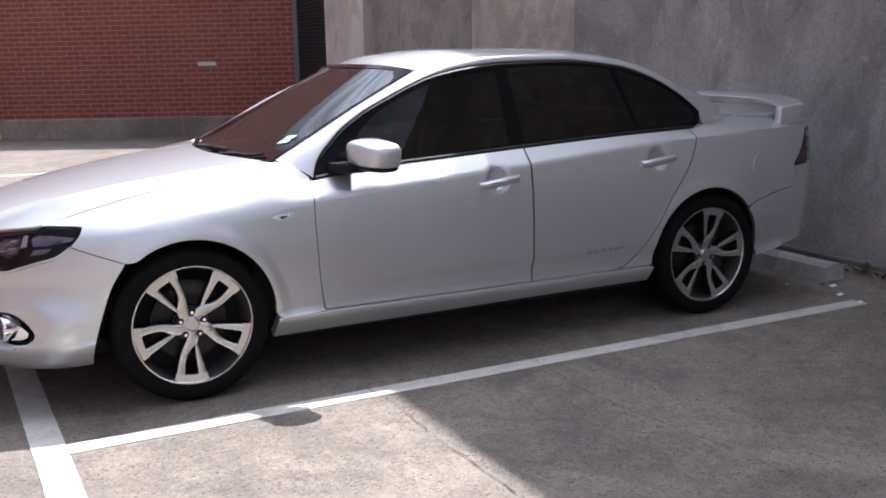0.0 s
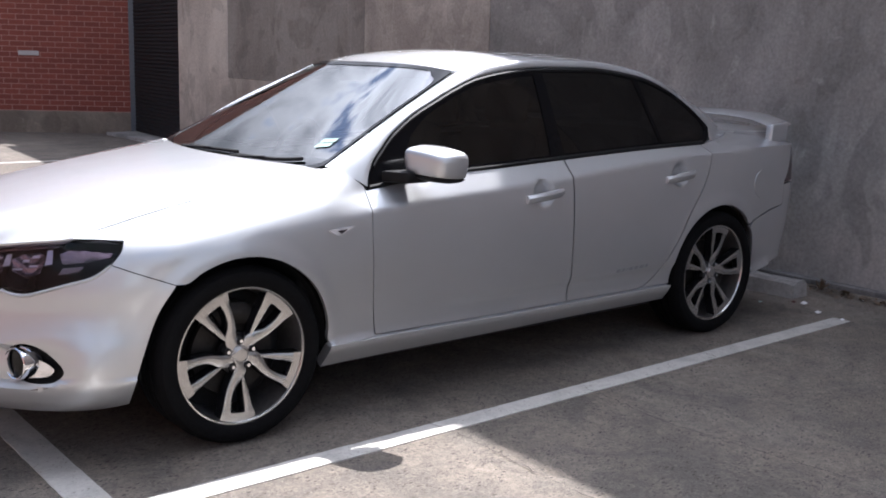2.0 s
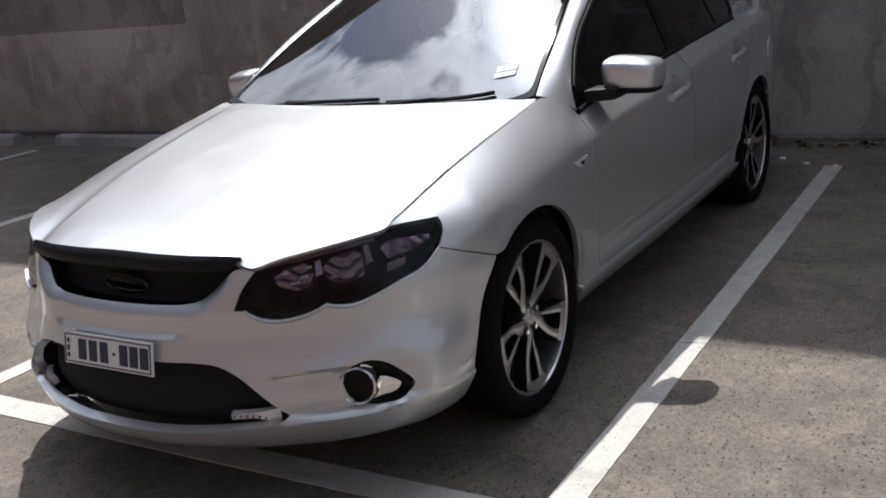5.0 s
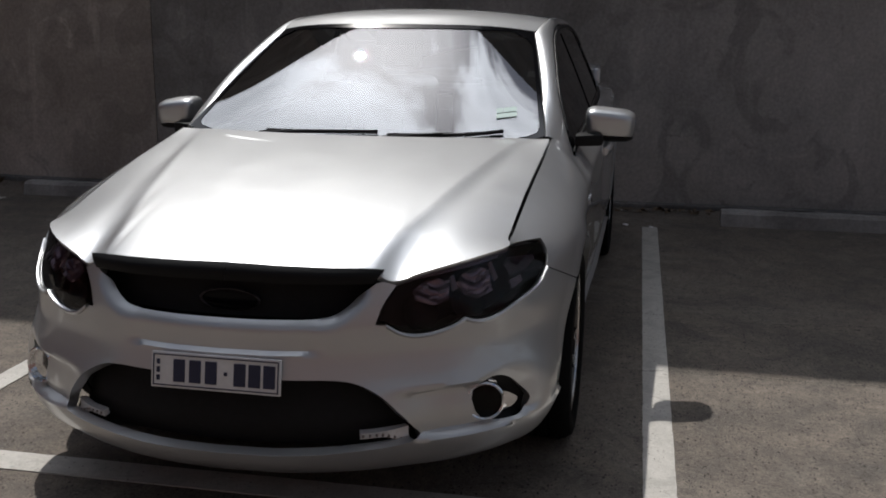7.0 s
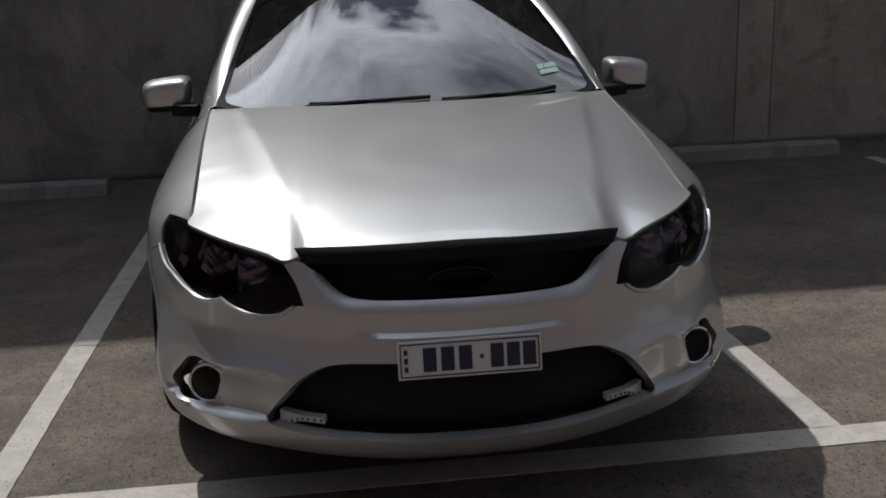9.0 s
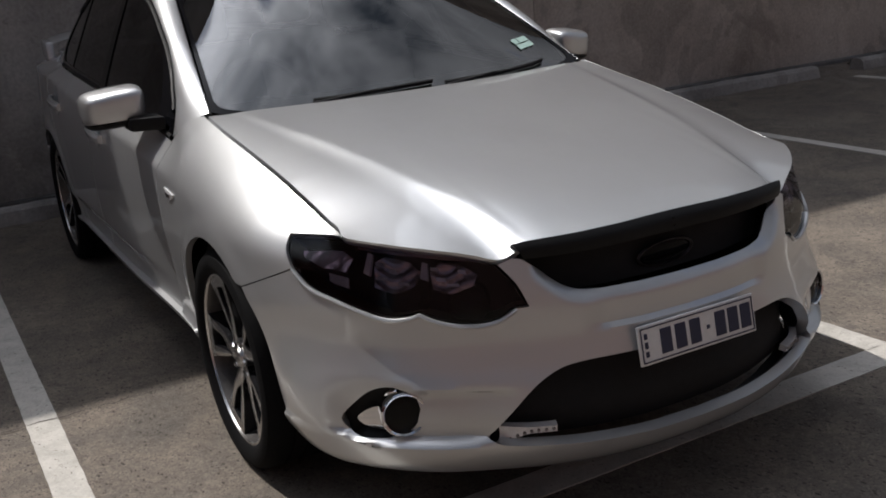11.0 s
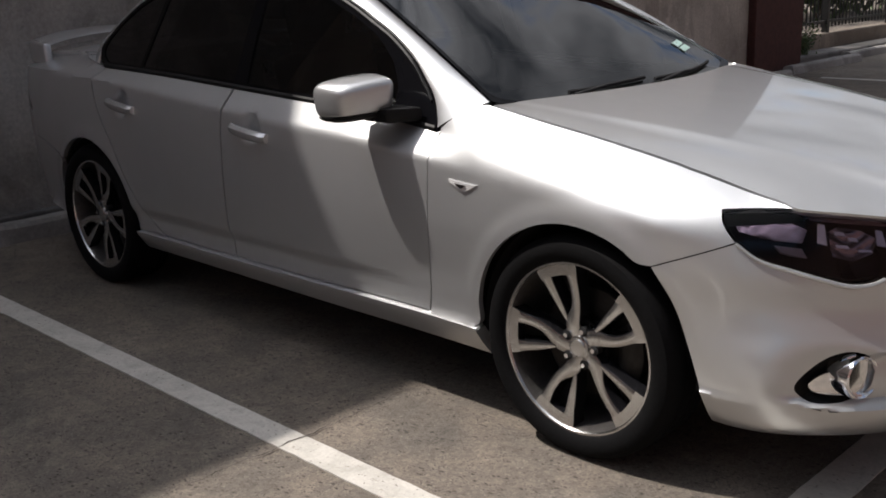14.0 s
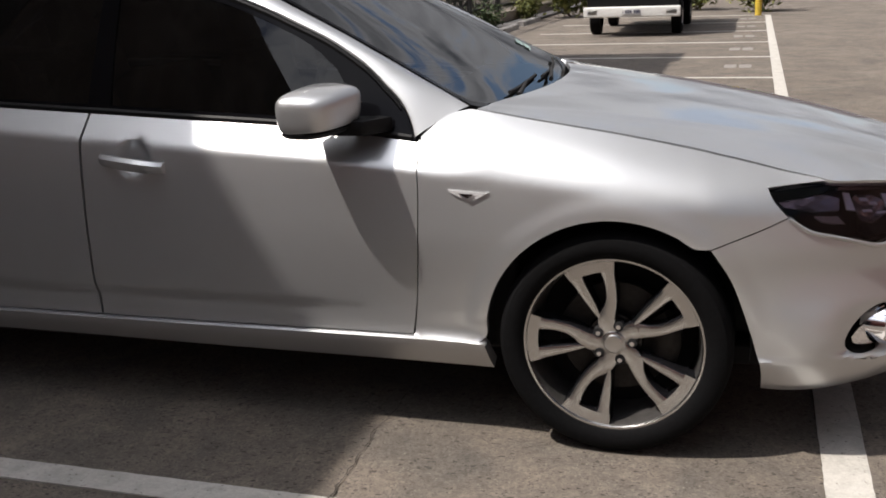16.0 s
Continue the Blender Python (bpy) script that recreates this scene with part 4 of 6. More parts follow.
# grille and intake: dark mesh set back behind the openings
panel("grille", front_bumper, MATT, lambda s, z: np.stack([planx(s) + .100 + .2 * (z - .63), np.where(s <= S0 + 1e-6, 0, plany(s)), z + 0 * s], -1), ring([(S0, .775), (S0, .63)], [(S0, .63), (-1.15, .63)], [(-1.15, .63), (-1.03, .775)], [(-1.03, .775), (S0, .775)]), (), .02, 0, both=True, label="black mesh grille")
panel("air_intake", front_bumper, MATT, inner(.075), ring([(S0, .52), (S0, .25)], [(S0, .25), (-.95, .25)], [(-.95, .25), (-1.0, .52)], [(-1.0, .52), (S0, .52)]), (), .025, 0, both=True)
panel("grille_bar", front_bumper, BLACK, lambda s, z: shell(s, z) + (.004 + .013 * np.sin(np.pi * np.clip((z - .732) / .058, 0, 1)))[..., None] * np.array([-1, 0, .2]), ring([(S0, .789), (S0, .736)], [(S0, .736), (-1.09, .739)], [(-1.09, .739), (-1.058, .778)], [(-1.058, .778), (-1.10, .783), (-1.25, .787), (S0, .789)]), (), .008, .03, both=True, label="thick matt black bar over the grille")
# oval badge
bm = bmesh.new()
bmesh.ops.create_uvsphere(bm, u_segments=36, v_segments=12, radius=1, matrix=Matrix.Translation((-.885, 0, .678)) @ Matrix.Rotation(radians(-14), 4, "Y") @ Matrix.Diagonal((.010, .083, .033, 1)))
badge = part("badge", bm, SEAL, car, "plain dark oval badge")
bm = bmesh.new()
n_o = 48
vs = []
for i in range(n_o):
    a = 2 * math.pi * i / n_o
    loop = []
    for j in range(6):
        b = 2 * math.pi * j / 6
        r1 = 1 + 0.05 * math.cos(b)
        loop.append(bm.verts.new(Matrix.Translation((-.889, 0, .678)) @ Matrix.Rotation(radians(-14), 4, "Y") @ Vector((-.004 * math.sin(b), .086 * r1 * math.cos(a), .035 * r1 * math.sin(a)))))
    vs.append(loop)
for i in range(n_o):
    for j in range(6):
        bm.faces.new((vs[i][j], vs[(i + 1) % n_o][j], vs[(i + 1) % n_o][(j + 1) % 6], vs[i][(j + 1) % 6]))
part("badge_rim", bm, BADGE_RIM, badge)

# number plate with unreadable bars
plate_m = Matrix.Translation((-1.004, 0, .503)) @ Matrix.Rotation(radians(10), 4, "Y")


def plate_bits(parent, m, mats, width=.372, height=.098):
    bm = block((-.004, -width / 2, -height / 2), (.004, width / 2, height / 2), .002, 1)
    bm.transform(m)
    pl = part("number_plate", bm, mats[0], parent, "white number plate with navy border")
    bm = bmesh.new()
    w, h = width / 2 - .006, height / 2 - .006
    for lo, hi in (((-.006, -w, h - .003), (-.0035, w, h)), ((-.006, -w, -h), (-.0035, w, -h + .003)), ((-.006, -w, -h), (-.0035, -w + .003, h)), ((-.006, w - .003, -h), (-.0035, w, h))):
        box(bm, lo, hi)
    bm.transform(m)
    part("plate_border", bm, mats[1], pl)
    # six narrow upright marks and a dot stand for the characters, small ones for the state's name
    marks = [(.104, .034, .031), (.058, .034, .031), (.012, .034, .031), (-.070, .034, .031), (-.112, .034, .031), (-.154, .034, .031), (-.030, .010, .005)]
    marks += [(.165, .010, .008)]
    for y, wide, tall in marks:
        bm = block((-.0065, y - wide / 2, -tall), (-.0035, y + wide / 2, tall), .001, 1)
        bm.transform(m)
        part("plate_bar", bm, mats[1], pl)
    for z in (-.022, .022):
        bm = block((-.0065, .160, z - .007), (-.0035, .170, z + .007), .001, 1)
        bm.transform(m)
        part("plate_bar", bm, mats[1], pl)
    return pl


plate_bits(car, plate_m, (PLATE, INK))


# ---------- lamps ----------
def headlamp(side):
    outline = ring(HL_LOW, HL_LOW2, HL_IN, HL_IN2, HL_TOP, HL_BACK)
    lamp = panel("headlamp", car, GLASS_LAMP, shell, outline, (), .014, .010, out=-.004, mirror=side, label="smoked headlamp with dark reflector bowls", gap=.003)
    panel("housing", lamp, LAMP_DARK, inner(.075), outline, (), .02, -.066, mirror=side, gap=.004)
    # black lower bowls of the two main lamps
    for s, z, r, dep in ((-.960, .655, .050, .045), (-.80, .672, .052, .050)):
        p = shell_in(np.array(s), np.array(z), dep + .02)
        q = shell_in(np.array(s), np.array(z), 0.0)
        n = Vector(q - p).normalized()
        prof = [(r * t, .030 * t * t) for t in np.linspace(0.0, 1, 8)] + [(r * 1.06, .030), (r * 1.06, .012)]
        v, f = lathe(prof, 28)
        m = Matrix.Translation(Vector(p)) @ n.to_track_quat("Y", "Z").to_matrix().to_4x4()
        v = [m @ Vector(a) for a in v]
        mesh_of("lower_bowl", [(a.x, a.y * side, a.z) for a in v], f, SEAL, lamp, "gloss black lower bowl")

    def quad(*pts):
        return ring(*[[a, b] for a, b in zip(pts, pts[1:] + pts[:1])], step=.01)

    def ribs(u0, u1):
        """A hollow reflector between u0 and u1, pressed into level ribs."""
        def fn(u, v):
            c = (u - (u0 + u1) / 2) / abs(u1 - u0) * 2
            dep = .028 - .012 * c * c + .22 * (v - .68) + .003 * np.sin(v * 190 + 2.5 * np.sin(u * 47))
            return shell_in(u, v, dep[..., None])
        return fn
    for u0, u1, z0, z1 in ((-.985, -.862, .672, .742), (-.835, -.706, .676, .758)):
        panel("reflector", lamp, RIBBED, ribs(u0, u1), quad((u0 + .012, z0 + .016), ((u0 + u1) / 2, z0), (u1 - .012, z0 + .014), (u1 - .004, z1 - .012), (u1 - .03, z1), (u0 + .03, z1 - .010), (u0, z1 - .028)), (), .005, .006, mirror=side, gap=0, label="ribbed rosy reflector")
    # upright silvered blades between the lamps
    for u, w, z0, z1 in ((-.850, .011, .706, .748), (-.692, .012, .716, .768)):
        panel("blade", lamp, FACET, lambda a, b, u=u, w=w: shell_in(a, b, (.010 + .3 * (a - u + w) + .30 * (b - .69))[..., None]), quad((u - w, z0), (u + w, z0 + .006), (u + w * .7, z1), (u - w * .8, z1 - .004)), (), .008, .006, mirror=side, gap=0, label="bright upright blade")
    # small bright facets scattered in the hollows
    for u, z, w, h in ((-.742, .712, .016, .005), (-.770, .728, .012, .006), (-.800, .700, .018, .004), (-.895, .708, .014, .006), (-.925, .694, .018, .004), (-.948, .722, .010, .006), (-.735, .742, .014, .006), (-.880, .732, .012, .005)):
        panel("facet", lamp, FACET, lambda a, b, u=u, z=z: shell_in(a, b, (.012 + .35 * (b - z) + .25 * (a - u))[..., None]), quad((u - w, z - h), (u + w * .8, z - h * .4), (u + w, z + h), (u - w * .7, z + h * .6)), (), .008, .004, mirror=side, gap=0)
    # outer indicator: a sloping grey field over a bright faceted foot
    def slope(u, v):
        return shell_in(u, v, (.014 + .28 * (v - .715) + .06 * (u + .55) + .0016 * np.sin(v * 260 - u * 120))[..., None])
    panel("indicator_reflector", lamp, RIBBED, slope, quad((-.640, .722), (-.560, .728), (-.480, .750), (-.470, .766), (-.600, .772), (-.652, .752)), (), .012, .006, mirror=side, gap=0)
    panel("indicator_foot", lamp, FACET, lambda u, v: shell_in(u, v, (.010 + .7 * (v - .69) + .002 * np.sin(u * 160))[..., None]), quad((-.652, .684), (-.585, .698), (-.572, .716), (-.640, .708)), (), .008, .006, mirror=side, gap=0, label="bright faceted foot")
    # grey beam along the top of the housing
    panel("top_beam", lamp, LAMP_BOWL, inner(.030), quad((-.985, .742), (-.84, .758), (-.66, .776), (-.66, .785), (-.84, .772), (-.96, .756)), (), .02, .01, mirror=side, gap=0)
    return lamp


def rolled_lip(edge, r, side):
    """The bumper's turned edge along a line of the skin."""
    mid_p = shell(edge[:, 0], edge[:, 1] - .003)
    out_p = shell_in(edge[:, 0], edge[:, 1] - .003, -r * 1.15)
    verts, faces = [], []
    for k in range(len(edge)):
        for b in np.linspace(0, 2 * math.pi, 8, endpoint=False):
            verts.append((mid_p[k] + (out_p[k] - mid_p[k]) * math.cos(b) + np.array([0, 0, r]) * math.sin(b)) * [1, side, 1])
    for k in range(len(edge) - 1):
        for j in range(8):
            q = (k * 8 + j, k * 8 + (j + 1) % 8, k * 8 + 8 + (j + 1) % 8, k * 8 + 8 + j)
            faces.append(q if side > 0 else q[::-1])
    mesh_of("lamp_lip", verts, faces, PAINT, front_bumper)


for side in (1, -1):
    headlamp(side)
    rolled_lip(np.vstack([spline(HL_LOW, .01)[:-1], spline(HL_LOW2, .01)]), .0068, side)


FOG_GLASS = tinted_glass("smoked_fog_lens", (0.3, 0.29, 0.3), 1.33)


def fog_lamp(side):
    lamp = panel("fog_lamp", car, BLACK, inner(.030), ring([(-.83, .395), (-.81, .44), (-.766, .46), (-.715, .450), (-.666, .42), (-.622, .362), (-.65, .324), (-.715, .313), (-.778, .320), (-.815, .35), (-.83, .395)]), (), .012, -.028, mirror=side, label="fog lamp in a black pocket with chrome trim")
    c = shell_in(np.array(-.772), np.array(.388), .024)
    q = shell_in(np.array(-.772), np.array(.388), .0)
    n = (Vector(q - c).normalized() * .55 + Vector((-1, .06, -.03))).normalized()
    m = Matrix.Translation(Vector(c)) @ n.to_track_quat("Y", "Z").to_matrix().to_4x4()
    for nm, prof, mat in (("chrome_ring", [(.047, .028), (.0485, .042), (.0525, .045), (.0565, .042), (.058, .034), (.057, -.025)], CHROME), ("bowl", [(0.0005, .010), (.018, .012), (.034, .018), (.0475, .031)], BLACK), ("lens", [(.0005, .037), (.025, .0355), (.0475, .031)], FOG_GLASS)):
        v, f = lathe(prof, 40)
        v = [m @ Vector(a) for a in v]
        mesh_of(nm, [(a.x, a.y * side, a.z) for a in v], f, mat, lamp)
    panel("chrome_wing", lamp, CHROME, inner(.006), ring([(-.775, .446), (-.748, .436), (-.732, .415), (-.724, .398)], [(-.724, .398), (-.692, .388), (-.664, .366), (-.672, .348), (-.700, .334), (-.760, .328)], [(-.760, .328), (-.764, .37), (-.768, .41), (-.775, .446)]), (), .01, .006, mirror=side)
    return lamp


def day_lamp(side):
    base = panel("day_lamp", car, REPEATER, inner(.030), ring([(-1.148, .330), (-1.148, .308)], [(-1.148, .308), (-1.0, .313)], [(-1.0, .313), (-1.0, .335)], [(-1.0, .335), (-1.148, .330)]), (), .01, .02, mirror=side, label="slim strip of small clear lamps")
    for k in range(8):
        c = shell_in(np.array(-1.138 + k * .0182), np.array(.3205), .028)
        bm = bmesh.new()
        bmesh.ops.create_uvsphere(bm, u_segments=8, v_segments=6, radius=.0046, matrix=Matrix.Translation((c[0], c[1] * side, c[2])))
        part("diode", bm, STEEL, base)


for side in (1, -1):
    fog_lamp(side)
    day_lamp(side)

# ---------- bonnet, wings, screen, roof ----------
hood_c = pchip([-.93, -.80, -.6, -.2, .1, .35, .55], [.775, .815, .865, .935, .975, 1.003, 1.02])
HS = np.linspace(-.614, .46, 30)
HEDGE = shell(HS, zedge(planx(HS)))
hood_e = pchip([-.98, -.8] + list(HEDGE[:, 0]) + [.65], [.735, .765] + list(HEDGE[:, 2]) + [1.03])
hood_w = pchip([-.98, -.8] + list(HEDGE[:, 0]) + [.65], [.76, .745] + list(HEDGE[:, 1] - .002) + [.735])
HFRONT = spline([(S0, .784), (-1.40, .7835), (-1.25, .781), (-1.13, .776), (-1.09, .766), (-1.065, .752), (-1.04, .744), (-1.01, .748), (-.985, .756), (-.925, .769), (-.76, .790), (-.66, .798), (-.614, .802)], .012)
HF = shell(HFRONT[:, 0], HFRONT[:, 1])
HF[0, 1] = 0
hood_fx, hood_fz = pchip(HF[:, 1], HF[:, 0]), pchip(HF[:, 1], HF[:, 2])


def hood_z(x, y):
    """The bonnet, with a raised middle between two creases."""
    ay = np.abs(y)
    yb = np.clip(.388 + .205 * (x + .85), .3, .66)
    w = hood_w(x)
    zc, ze = hood_c(x), hood_e(x)
    t = np.clip((ay - yb) / np.maximum(w - yb, .05), 0, 1.2)
    rim = zc - .012 * (np.clip(ay / yb, 0, 1)) ** 2.2
    drop = (.010 + .018 * (1 - smooth(-.88, -.35, x))) * (1 - (1 - np.clip(t / .34, 0, 1)) ** 2.2) * (1 - .8 * smooth(-.15, .50, x))
    z = rim - drop - np.clip(rim - drop - ze, 0, 1) * t ** 1.7
    return np.where(ay < yb, rim, z)


def hood_fn(x, y):
    ay = np.minimum(np.abs(y), float(HF[-1, 1]))
    fx, fz = hood_fx(ay), hood_fz(ay)
    z = hood_z(x, y) + (fz - hood_z(fx, y)) * np.exp(-np.clip(x - fx, 0, 2) / .16)
    return np.stack([x, y, z], -1)


front_edge = [(float(a), float(b)) for a, b in HF[:, :2]]
side_edge = [(float(a), float(b) - .006) for a, b in HEDGE[:-1, :2]]
side_edge[0] = front_edge[-1]
rear_edge = [side_edge[-1], (.40, .62), (.345, .40), (.315, .2), (.305, 0)]
hood_ring = np.vstack([np.array(front_edge[:-1]), spline(side_edge, .03)[:-1], spline(rear_edge, .02)[:-1], spline([(.305, 0), (front_edge[0][0], 0)], .02)[:-1]])
panel("bonnet", car, PAINT, hood_fn, hood_ring, (), .013, .016, both=True, label="silver bonnet with raised centre", gap=0)

fender_ring_hi = [(s, float(zedge(planx(s))) - .001) for s in np.linspace(-.60, .44, 24)]


def fender(side):
    r = ring([ARCH_L, (-.476, .716)], HL_BACK[::-1], [(-.428, .790), (-.614, .798)], [(-.614, .798), fender_ring_hi[0]], fender_ring_hi, [fender_ring_hi[-1], (.50, .985), (.575, .925)],
             [(.575, .925), (.566, .80), (.568, .668), (.585, .46), (.605, .318)], [(.605, .318), (.40, .312)], [(.40, .312)] + [p for p in arch_top if p[1] > .312][::-1] + [ARCH_L])
    f = panel("fender", car, PAINT, shell, r, (), .016, .02, mirror=side, label="silver front wing with flared wheel arch")
    lamp = panel("side_repeater", car, REPEATER, shell, ring([(.350, .778), (.472, .786)], [(.472, .786), (.470, .778), (.412, .752)], [(.412, .752), (.400, .752), (.350, .778)]), (), .012, .01, out=.005, mirror=side, label="small triangular clear side repeater")
    panel("repeater_lens", lamp, LAMP_BOWL, shell, ring([(.395, .773), (.440, .775)], [(.440, .775), (.412, .761)], [(.412, .761), (.395, .773)]), (), .012, .004, out=.010, mirror=side, gap=0)
    return f


for side in (1, -1):
    fender(side)


def screen_fn(u, v):
    """The windscreen, bowed across; u from the middle to the side, v up."""
    u, v = np.asarray(u, float), np.asarray(v, float)
    yb, yt = .735, .592
    y = u * (yb + (yt - yb) * v)
    side = np.abs(u) ** 4.2
    xb, xt = .343 + .112 * side, 1.128 + .090 * side
    zb, zt = .945 + .060 * side, 1.405 - .030 * side
    bow = .006 * np.sin(np.pi * v)
    return np.stack([xb + (xt - xb) * v - bow * .45, y, zb + (zt - zb) * v + bow], -1)


edge_u = .985
su, sv = np.meshgrid(np.linspace(-edge_u, edge_u, 61), np.linspace(0, 1, 37))
sp = screen_fn(su.ravel(), sv.ravel())
screen = mesh_of("windscreen", [tuple(p) for p in sp], [(j * 61 + i, j * 61 + i + 61, j * 61 + i + 62, j * 61 + i + 1) for j in range(36) for i in range(60)], GLASS_FRONT, car, "laminated windscreen reflecting cloud")
band_ring = ring([(0, .0), (edge_u, .0)], [(edge_u, 0), (edge_u, 1)], [(edge_u, 1), (0, 1)], [(0, 1), (0, .962)], [(0, .962), (.80, .965)], [(.80, .965), (.86, .962), (.885, .93), (.92, .915), (.945, .885), (.966, .83)], [(.966, .83), (.962, .08)], [(.962, .08), (.945, .045), (.90, .038)], [(.90, .038), (0, .035)], [(0, .035), (0, 0)], step=.02)
panel("screen_band", screen, SEAL, screen_fn, band_ring, (), .03, 0, out=.003, both=True, gap=0)
for k in range(2):
    u0, u1 = (-.85, -.78) if k == 0 else (-.775, -.74)
    v = [tuple(screen_fn(np.array(a), np.array(b)) + np.array([-.002, 0, .004])) for a, b in ((u0, .240), (u1, .240), (u1, .276), (u0, .276))]
    mesh_of("sticker", v, [(0, 1, 2, 3)], STICKER, screen, "pale green service sticker")
v = [tuple(screen_fn(np.array(a), np.array(b)) + np.array([-.002, 0, .004])) for a, b in ((-.85, .200), (-.74, .200), (-.74, .233), (-.85, .233))]
mesh_of("sticker", v, [(0, 1, 2, 3)], STICKER, screen, "pale green service sticker")
# scuttle panel under the wipers
strip("scuttle", car, MATT, [tuple(screen_fn(np.array(u), np.array(.02)) + np.array([0, 0, -.006])) for u in np.linspace(-.97, .97, 30)], [tuple(screen_fn(np.array(u), np.array(.0)) + np.array([-.10 + .06 * abs(u), 0, -.045])) for u in np.linspace(-.97, .97, 30)], .004, 4)


def wiper(u_pivot, u_tip, v_tip, name_l):
    p0 = Vector(screen_fn(np.array(u_pivot), np.array(.065))) + Vector((-.03, 0, .010))
    p1 = Vector(screen_fn(np.array((u_pivot + u_tip) / 2), np.array(.09))) + Vector((-.012, 0, .014))
    bm = bmesh.new()
    tube(bm, p0, p1, .009, .005, 8)
    w = part("wiper", bm, MATT, car, name_l)
    bm = bmesh.new()
    pts = [Vector(screen_fn(np.array(u), np.array(v))) + Vector((-.006, 0, .009)) for u, v in zip(np.linspace(u_pivot * .55 + u_tip * .45 - (u_tip - u_pivot) * .42, u_tip, 9), np.linspace(.082, v_tip + .062, 9))]
    loops = [[bm.verts.new(p + Vector((.006 * math.cos(b), 0, .008 * math.sin(b)))) for b in (.5, 1.6, 2.6, 3.7, 4.7, 5.8)] for p in pts]
    for a, b in zip(loops, loops[1:]):
        for k in range(6):
            bm.faces.new((a[k], a[(k + 1) % 6], b[(k + 1) % 6], b[k]))
    bm.faces.new(loops[0])
    bm.faces.new(loops[-1][::-1])
    bmesh.ops.recalc_face_normals(bm, faces=bm.faces)
    part("blade", bm, MATT, w)


wiper(.55, -.10, .040, "black wiper arm and blade")
wiper(-.14, -.78, .030, "black wiper arm and blade")

roof_c = pchip([1.115, 1.3, 1.6, 1.95, 2.35, 2.62, 2.80], [1.405, 1.452, 1.478, 1.480, 1.462, 1.418, 1.365])
RX = [1.21, 1.40, 1.72, 2.06, 2.42, 2.73, 2.85]
rail_y = pchip(RX, [.590, .606, .612, .608, .592, .568, .56])
rail_z = pchip(RX, [1.379, 1.419, 1.441, 1.439, 1.401, 1.323, 1.275])


def roof_fn(x, y):
    t = np.clip(np.abs(y) / rail_y(x), 0, 1)
    return np.stack([x, y, roof_c(x) - (roof_c(x) - rail_z(x)) * t ** 2.4], -1)


r_side = [(float(x), float(rail_y(x))) for x in np.linspace(1.215, 2.80, 30)]
roof_ring = np.vstack([spline([(1.128, 0), (1.134, .3), (1.215, .59)], .02)[:-1], spline(r_side, .03)[:-1], spline([(2.80, float(rail_y(2.80))), (2.78, .3), (2.77, 0)], .02)[:-1], spline([(2.77, 0), (1.128, 0)], .02)[:-1]])
panel("roof", car, PAINT, roof_fn, roof_ring, (), .03, .012, both=True, label="silver roof panel", gap=.001)


def rear_fn(u, v):
    u, v = np.asarray(u, float), np.asarray(v, float)
    y = u * (.60 - .04 * v)
    return np.stack([3.22 - .07 * u ** 2 + (2.79 - 3.22 + .10 * u ** 2) * v, y, 1.115 - .01 * u ** 2 + (1.372 - 1.115 - .085 * u ** 2) * v + .02 * np.sin(np.pi * v)], -1)


panel("rear_window", car, GLASS_SIDE, rear_fn, ring([(0, 0), (1, 0)], [(1, 0), (1, 1)], [(1, 1), (0, 1)], [(0, 1), (0, 0)], step=.04), (), .06, 0, both=True, gap=0)


def side_frame(side):
    """A-pillar, roof rail and rear pillar in one sweep."""
    low, high = [], []
    wx = np.linspace(.5955, 1.23, 120)
    run = np.r_[0, np.cumsum(np.hypot(np.diff(wx), np.diff(WINTOP(wx))))]
    for v in np.linspace(-.004, 1, 26):
        x = float(np.interp(max(v, 0) * run[-1], run, wx)) - .004
        low.append(shell(np.array(x), np.array(float(WINTOP(x + .004)) + .003)))
        high.append(screen_fn(np.array(.995), np.array(v)))
    for x in np.linspace(1.27, 2.83, 42):
        low.append(shell(np.array(x + .03 * 0), np.array(float(WINTOP(x)) + .004)))
        high.append(np.array([x, float(rail_y(x)), float(rail_z(x))]))
    for k, t in enumerate(np.linspace(0, 1, 12)[1:]):
        x, z = 2.83 + .045 * math.sin(math.pi * t * .5), 1.15 - .118 * t
        low.append(shell(np.array(x), np.array(z)))
        v = 1 - t
        high.append(rear_fn(np.array(1.02), np.array(max(v * .82, 0.0))))
    return strip("side_frame", car, PAINT, low, high, .012, 9, side, "silver pillar and roof rail")


for side in (1, -1):
    side_frame(side)


# ---------- doors and windows ----------
belt_pts = lambda a, b, n: [(float(x), float(zbelt(x)) - .004) for x in np.linspace(a, b, n)]  # noqa: E731
REAR_EDGE = [(2.29, .345), (2.345, .385), (2.461, .535), (2.56, .685), (2.663, .825), (2.715, .93), (2.742, 1.027)]


